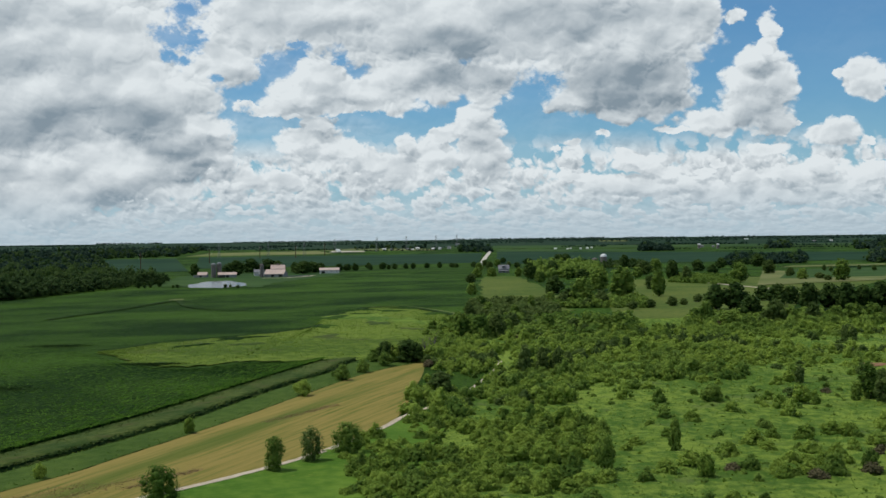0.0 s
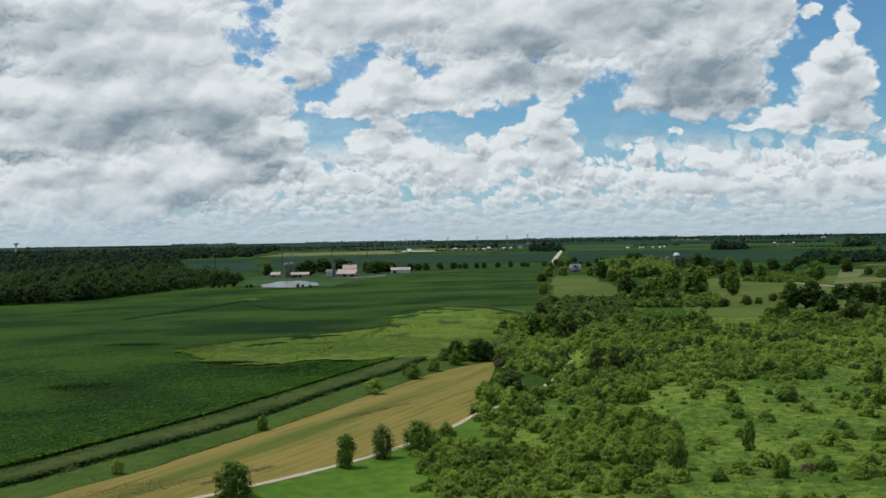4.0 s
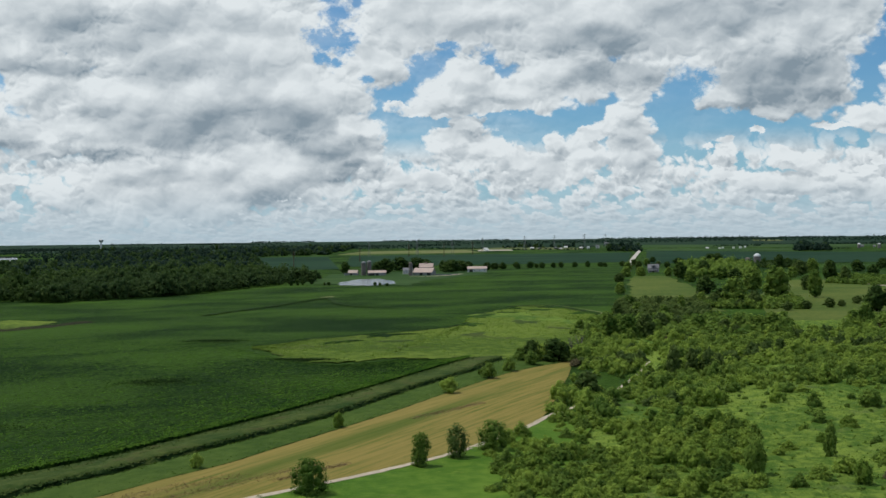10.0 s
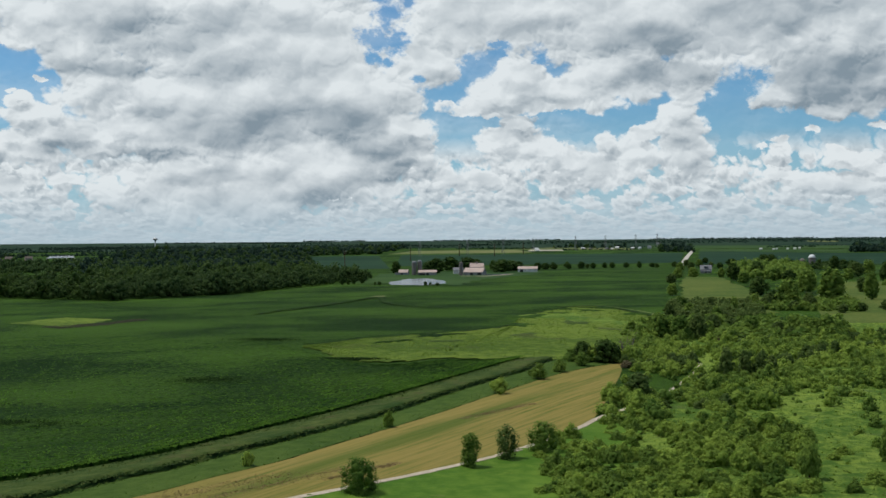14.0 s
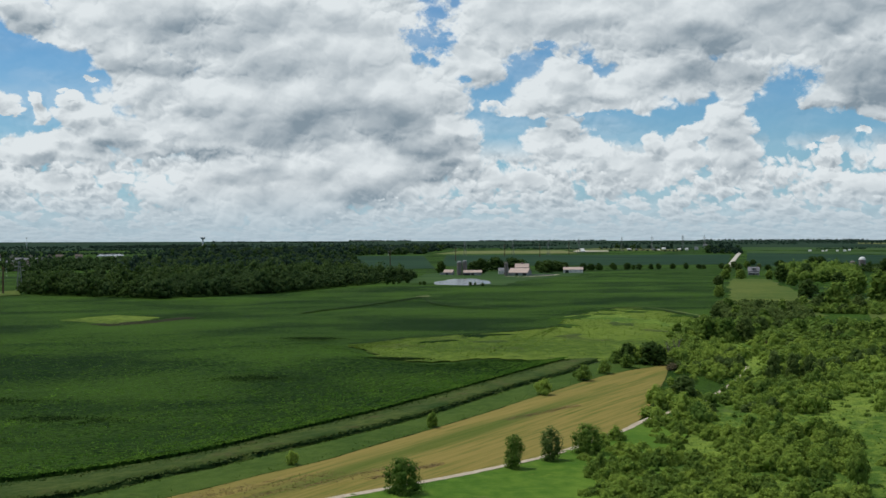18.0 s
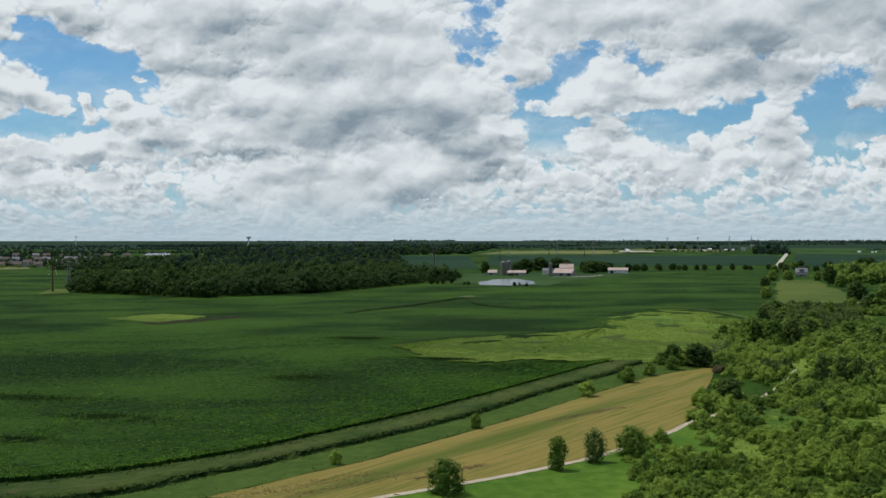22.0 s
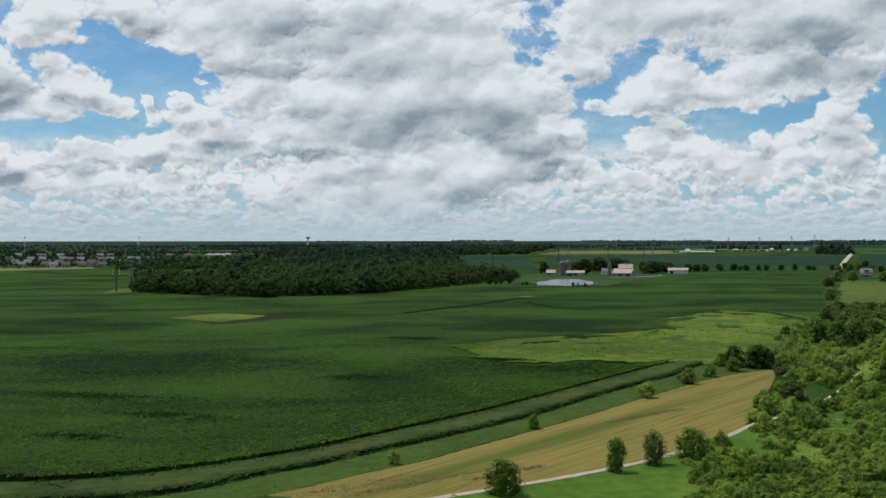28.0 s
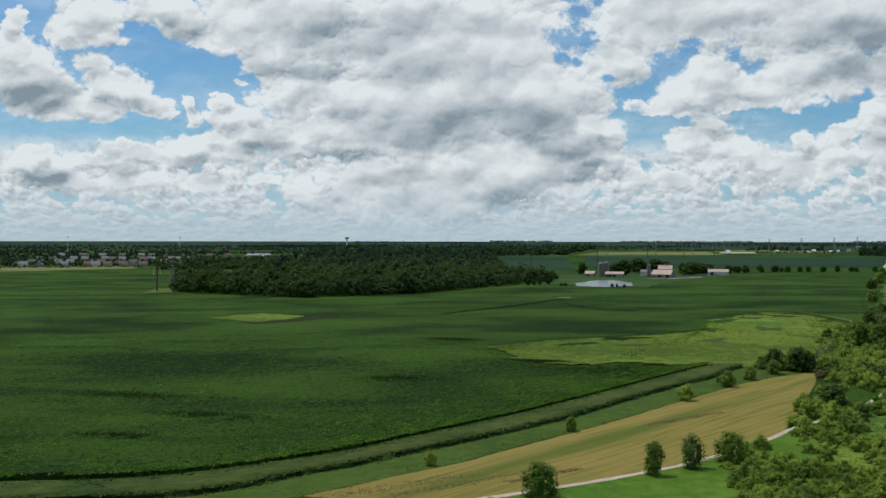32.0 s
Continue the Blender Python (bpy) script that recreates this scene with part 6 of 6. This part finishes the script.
part("porch_roof", prism([(-8.4, 2.9), (-5.5, 3.5), (-5.5, 3.8), (-8.4, 3.2)], -7, 7), ROOF_GREY, house)
for x in (-6.8, -2.4, 2.4, 6.8):
    part("porch_post", box(x - 0.12, x + 0.12, -8.2, -7.96, 0, 3.1), WALL_WHITE, house)
part("chimney", box(4.0, 4.9, 1.0, 1.9, 10.0, 13.4), ROOF_BROWN, house)
silo(264, 1925, 5.4, 21.5, "broad brown stave silo with white dome among trees", "old silos", ROOF_WHITE)
silo(251, 1938, 4.2, 15.0, "lower open-topped brown stave silo among trees", "old silos")

# red shed at the wood's edge
barn = thing("red_shed", -603, 2076, 18, "red shed with white roof at the edge of the wood", "shed")
gable_house(barn, 18, 10, 3.4, 6.6, WALL_RED, ROOF_WHITE, ((-3, 3, 2.8),))


def far_shed(x, y, length, height, turn, wall, roof, label):
    top = thing("far_building", x, y, turn, label, "building", "far farm buildings")
    gable_house(top, length, length * 0.55, height * 0.6, height, wall, roof, ((0, length * 0.15, height * 0.45),))


far_shed(-163, 3241, 9.2, 4.7, 10, WALL_WHITE, ROOF_WHITE, 'small white farm building in far fields')
far_shed(-144, 3234, 5.1, 3.5, 10, WALL_WHITE, ROOF_GREY, 'white farmhouse with grey roof in far fields')
far_shed(-9, 3230, 7.1, 5.8, 15, WALL_WHITE, ROOF_WHITE, 'small white farm building in far fields')
far_shed(17, 3270, 9.2, 8.3, -10, WALL_WHITE, ROOF_GREY, 'white farmhouse with grey roof in far fields')
far_shed(46, 3206, 10.1, 4.7, 0, WALL_WHITE, ROOF_WHITE, 'small white farm building in far fields')
far_shed(297, 3088, 6.8, 4.5, 0, WALL_WHITE, ROOF_WHITE, 'small white farm building in far fields')
far_shed(327, 3073, 4.9, 3.4, -10, WALL_WHITE, ROOF_WHITE, 'small white farm building in far fields')
far_shed(340, 3117, 4.0, 3.4, 15, WALL_WHITE, ROOF_WHITE, 'small white farm building in far fields')
far_shed(365, 3104, 4.9, 3.4, 10, WALL_WHITE, ROOF_WHITE, 'small white farm building in far fields')
far_shed(382, 3096, 5.9, 4.5, 10, WALL_WHITE, ROOF_WHITE, 'small white farm building in far fields')
far_shed(399, 3138, 4.9, 4.6, -10, WALL_WHITE, ROOF_WHITE, 'small white farm building in far fields')
far_shed(682, 3079, 7.9, 5.7, -10, WALL_GREY, ROOF_GREY, 'grey farm building in far fields')
far_shed(708, 3063, 5.9, 4.6, -10, WALL_GREY, ROOF_GREY, 'grey farm building in far fields')
far_shed(46, 3676, 11.6, 5.3, 10, WALL_GREY, ROOF_GREY, 'grey farm building in far fields')
far_shed(1082, 3410, 10.4, 3.9, 10, WALL_GREY, ROOF_GREY, 'grey farm building in far fields')
far_shed(1139, 3435, 9.1, 3.9, 10, WALL_WHITE, ROOF_WHITE, 'small white farm building in far fields')
far_shed(994, 3833, 12.4, 2.8, -10, WALL_WHITE, ROOF_WHITE, 'small white farm building in far fields')
far_shed(-275, 3088, 10.4, 4.5, 0, WALL_WHITE, ROOF_WHITE, 'small white farm building in far fields')
far_shed(-84, 3210, 8.1, 3.5, 0, WALL_WHITE, ROOF_WHITE, 'small white farm building in far fields')
far_shed(-1634, 2101, 10.0, 5.8, 10, WALL_WHITE, ROOF_GREY, 'white farmhouse with grey roof in far fields')
far_shed(-287, 3186, 10.4, 5.8, 0, WALL_WHITE, ROOF_WHITE, 'small white farm building in far fields')
far_shed(-1288, 2463, 4.4, 3.0, 15, WALL_WHITE, ROOF_WHITE, 'small white farm building in far fields')
far_shed(-928, 1876, 6.6, 2.2, 0, WALL_WHITE, ROOF_WHITE, 'small white farm building in far fields')
far_shed(-1202, 3672, 4.9, 4.2, 15, WALL_WHITE, ROOF_WHITE, 'small white farm building in far fields')
far_shed(-98, 3222, 8.1, 4.7, -10, WALL_WHITE, ROOF_GREY, 'white farmhouse with grey roof in far fields')
far_shed(-71, 3277, 9.3, 5.9, -10, WALL_WHITE, ROOF_WHITE, 'small white farm building in far fields')
far_shed(-28, 3234, 8.1, 4.7, -10, WALL_WHITE, ROOF_WHITE, 'small white farm building in far fields')
silo(655, 2991, 3.6, 13.3, "tall silo with white dome at a far farm", "far silos", ROOF_WHITE)
silo(697, 2965, 3.6, 13.3, "tall silo with white dome at a far farm", "far silos", ROOF_WHITE)


def power_pole(x, y, height, label, arms=1.0):
    top = thing("power_pole", x, y, 20, label, "power pole", "steel power poles")
    part("pole", rod((0, 0, -0.3), (0, 0, height), 0.95, 0.5, 10), RUST_STEEL, top)
    for z, w in ((height * 0.68, 3.4), (height * 0.80, 3.0), (height * 0.92, 2.6)):
        for s in (-1, 1):
            arm = part("arm", rod((0, 0, z), (s * w * arms, 0, z + 0.5), 0.22, 0.12), RUST_STEEL, top)
            part("insulator", lathe([(0.12, z - 1.1), (0.26, z - 0.9), (0.16, z - 0.6), (0.26, z - 0.3), (0.1, z + 0.4)], 8), WALL_WHITE, arm).location = (s * w * arms, 0, 0)
    return top


def pylon(x, y, height, label):
    top = thing("pylon", x, y, 25, label, "pylon", "lattice pylons")
    b, t = height * 0.09, height * 0.018
    for sx in (-1, 1):
        for sy in (-1, 1):
            part("leg", rod((sx * b, sy * b, -0.3), (sx * t, sy * t, height), 0.24, 0.14, 5), GALVANISED, top)
    for i in range(7):
        z0, z1 = height * i / 7, height * (i + 1) / 7
        w0, w1 = b + (t - b) * i / 7, b + (t - b) * (i + 1) / 7
        part("brace", rod((-w0, -w0, z0), (w1, -w1, z1), 0.16, 0.16, 4), GALVANISED, top)
        part("brace", rod((w0, w0, z0), (-w1, w1, z1), 0.16, 0.16, 4), GALVANISED, top)
    for z, w in ((0.70, 0.17), (0.82, 0.15), (0.94, 0.12)):
        part("cross_arm", rod((-height * w, 0, height * z), (height * w, 0, height * z), 0.22, 0.22, 4), GALVANISED, top)


power_pole(-633.6, 992.8, 26, "rust-brown steel power pole on a grass knoll")
power_pole(-535, 2066, 30, "rust-brown steel power pole in a far field")
power_pole(-475, 2375, 30, "rust-brown steel power pole in a far field")
power_pole(-424, 2704, 30, "rust-brown steel power pole in a far field")
power_pole(-339, 2686, 30, "rust-brown steel power pole in a far field")
power_pole(-290, 2864, 30, "rust-brown steel power pole in a far field")
for x, y, h in ((-649, 1045, 30), (-521, 2717, 36), (-417, 2789, 36), (-334, 2811, 38), (-274, 2955, 38), (-176, 3112, 38), (-101, 3222, 38), (-20, 3330, 38), (40, 3410, 38)):
    pylon(x, y, h, "grey steel lattice pylon standing in fields")


def water_tower(x, y, height):
    top = thing("water_tower", x, y, 0, "pale water tower above distant woods", "water tower")
    part("stem", lathe([(3.4, -1), (2.4, height * 0.15), (1.9, height * 0.6), (2.6, height * 0.72)], 16), WALL_WHITE, top)
    part("tank", lathe([(2.4, height * 0.70), (6.6, height * 0.80), (7.4, height * 0.87), (6.6, height * 0.94), (3.0, height * 0.99), (0.4, height)], 24), WALL_WHITE, top)
    part("railing", lathe([(7.5, height * 0.865), (7.9, height * 0.865), (7.9, height * 0.89), (7.5, height * 0.89)], 24), GALVANISED, top)
    part("vent", lathe([(0.5, height), (0.5, height + 1.2), (0.2, height + 1.6)], 8), GALVANISED, top)


water_tower(-1506, 3457, 31)
for x, y, h in ((-1908, 2566, 40), (-1832, 2986, 34)):
    top = thing("radio_mast", x, y, 0, "thin pale radio mast above the suburb", "mast", "radio masts")
    part("mast", rod((0, 0, -0.5), (0, 0, h), 0.7, 0.45, 6), WALL_WHITE, top)
    part("antenna", box(-1.6, 1.6, -1.6, 1.6, h - 2.6, h - 0.4, 0.2), GALVANISED, top)
    part("equipment_box", box(-4, -1, -1.5, 1.5, h * 0.42, h * 0.5), WALL_WHITE, top)


# suburb
def suburb_house(wall, roof, length, words):
    top = thing("suburban_house", 0, 0, 0, words + " suburban house among garden trees", "house", "suburban houses")
    gable_house(top, length, 11, 5.4, 9.4, wall, roof, ((length * 0.28, 4.6, 2.6),), 4)
    part("garage_roof", prism([(-8.5, 3.0), (-5.4, 4.2), (-5.4, 4.5), (-8.5, 3.3)], length * 0.1, length * 0.48), roof, top)
    part("garage_wall", box(length * 0.12, length * 0.46, -8.2, -5.5, 0, 3.0), wall, top)
    part("chimney", box(-length * 0.3, -length * 0.3 + 1, 0.6, 1.5, 8.0, 10.6), roof, top)
    return top


STYLES = [suburb_house(WALL_TAN, ROOF_BROWN, 15, "tan brown-roofed"), suburb_house(WALL_WHITE, ROOF_GREY, 15, "white grey-roofed"), suburb_house(WALL_GREY, ROOF_GREY, 14, "grey"), suburb_house(WALL_TAN, ROOF_BROWN, 14, "small tan")]
lot = np.random.default_rng(77)
row = 0
for k, (ax, ay, bx, by, n) in enumerate(((-1411, 1722, -1130, 1860, 13), (-1475, 1850, -1180, 1985, 12), (-1570, 2010, -1270, 2160, 12), (-1690, 2230, -1330, 2400, 12))):
    for i in range(n):
        u = (i + lot.uniform(0.2, 0.8)) / n
        x, y = ax + u * (bx - ax), ay + u * (by - ay) + lot.uniform(-15, 15)
        m = pose(x, y, rise(x, y), 0, 0, lot.choice((25, 33, 40, 120)))
        j = int(lot.choice((0, 0, 1, 2, 3, 0, 2)))
        if row < 4:
            STYLES[row].matrix_world = m
        else:
            copy_thing(STYLES[j], m)
        row += 1

# bare trees in the hedge
for i, (x, y, h) in enumerate(((-8, 500, 9), (-5, 512, 10), (-10, 492, 7))):
    top = thing("bare_tree", x, y, 40 * i, "leafless grey-brown tree in the hedge", "tree", "bare trees")
    r = np.random.default_rng(200 + i)
    pieces = []
    for k in range(5):
        a = r.uniform(0, 6.28)
        s = np.linspace(0, 1, 5)
        tip = np.array([math.cos(a) * h * 0.22, math.sin(a) * h * 0.22, h * r.uniform(0.7, 1)])
        pieces.append(tube_arrays(np.stack([tip[0] * s ** 1.5, tip[1] * s ** 1.5, tip[2] * s - 0.1], 1), 0.16 * (1.1 - s), 5))
        for q in range(6):
            b, s0 = r.uniform(0, 6.28), r.uniform(0.35, 0.95)
            p0 = np.array([tip[0] * s0 ** 1.5, tip[1] * s0 ** 1.5, tip[2] * s0])
            p1 = p0 + np.array([math.cos(b), math.sin(b), 1.1]) * h * 0.13
            pieces.append(tube_arrays([p0, (p0 + p1) / 2 + 0.05, p1], (0.05, 0.04, 0.02), 4))
    v, f = joined(pieces)
    new("branches", mesh_of("branches", v, f, DEAD_WOOD, smooth=True)).parent = top
TWIG = plant_meshes("dome", 4.0, 6.0, 900, 0.5, LEAF_BROWN, 210)
for x, y, s in ((-6, 455, 0.9), (10, 470, 0.8), (118, 362, 0.7), (60, 245, 0.7), (75, 235, 0.8), (88, 240, 0.9), (98, 262, 0.8), (34, 560, 1.1), (28, 590, 1.2), (150, 640, 1.0)):
    plant("brown_bush", TWIG, x, y, x * 7, s, 0.8, "faded brown half-bare bush in the scrub", "bush", "brown bushes")
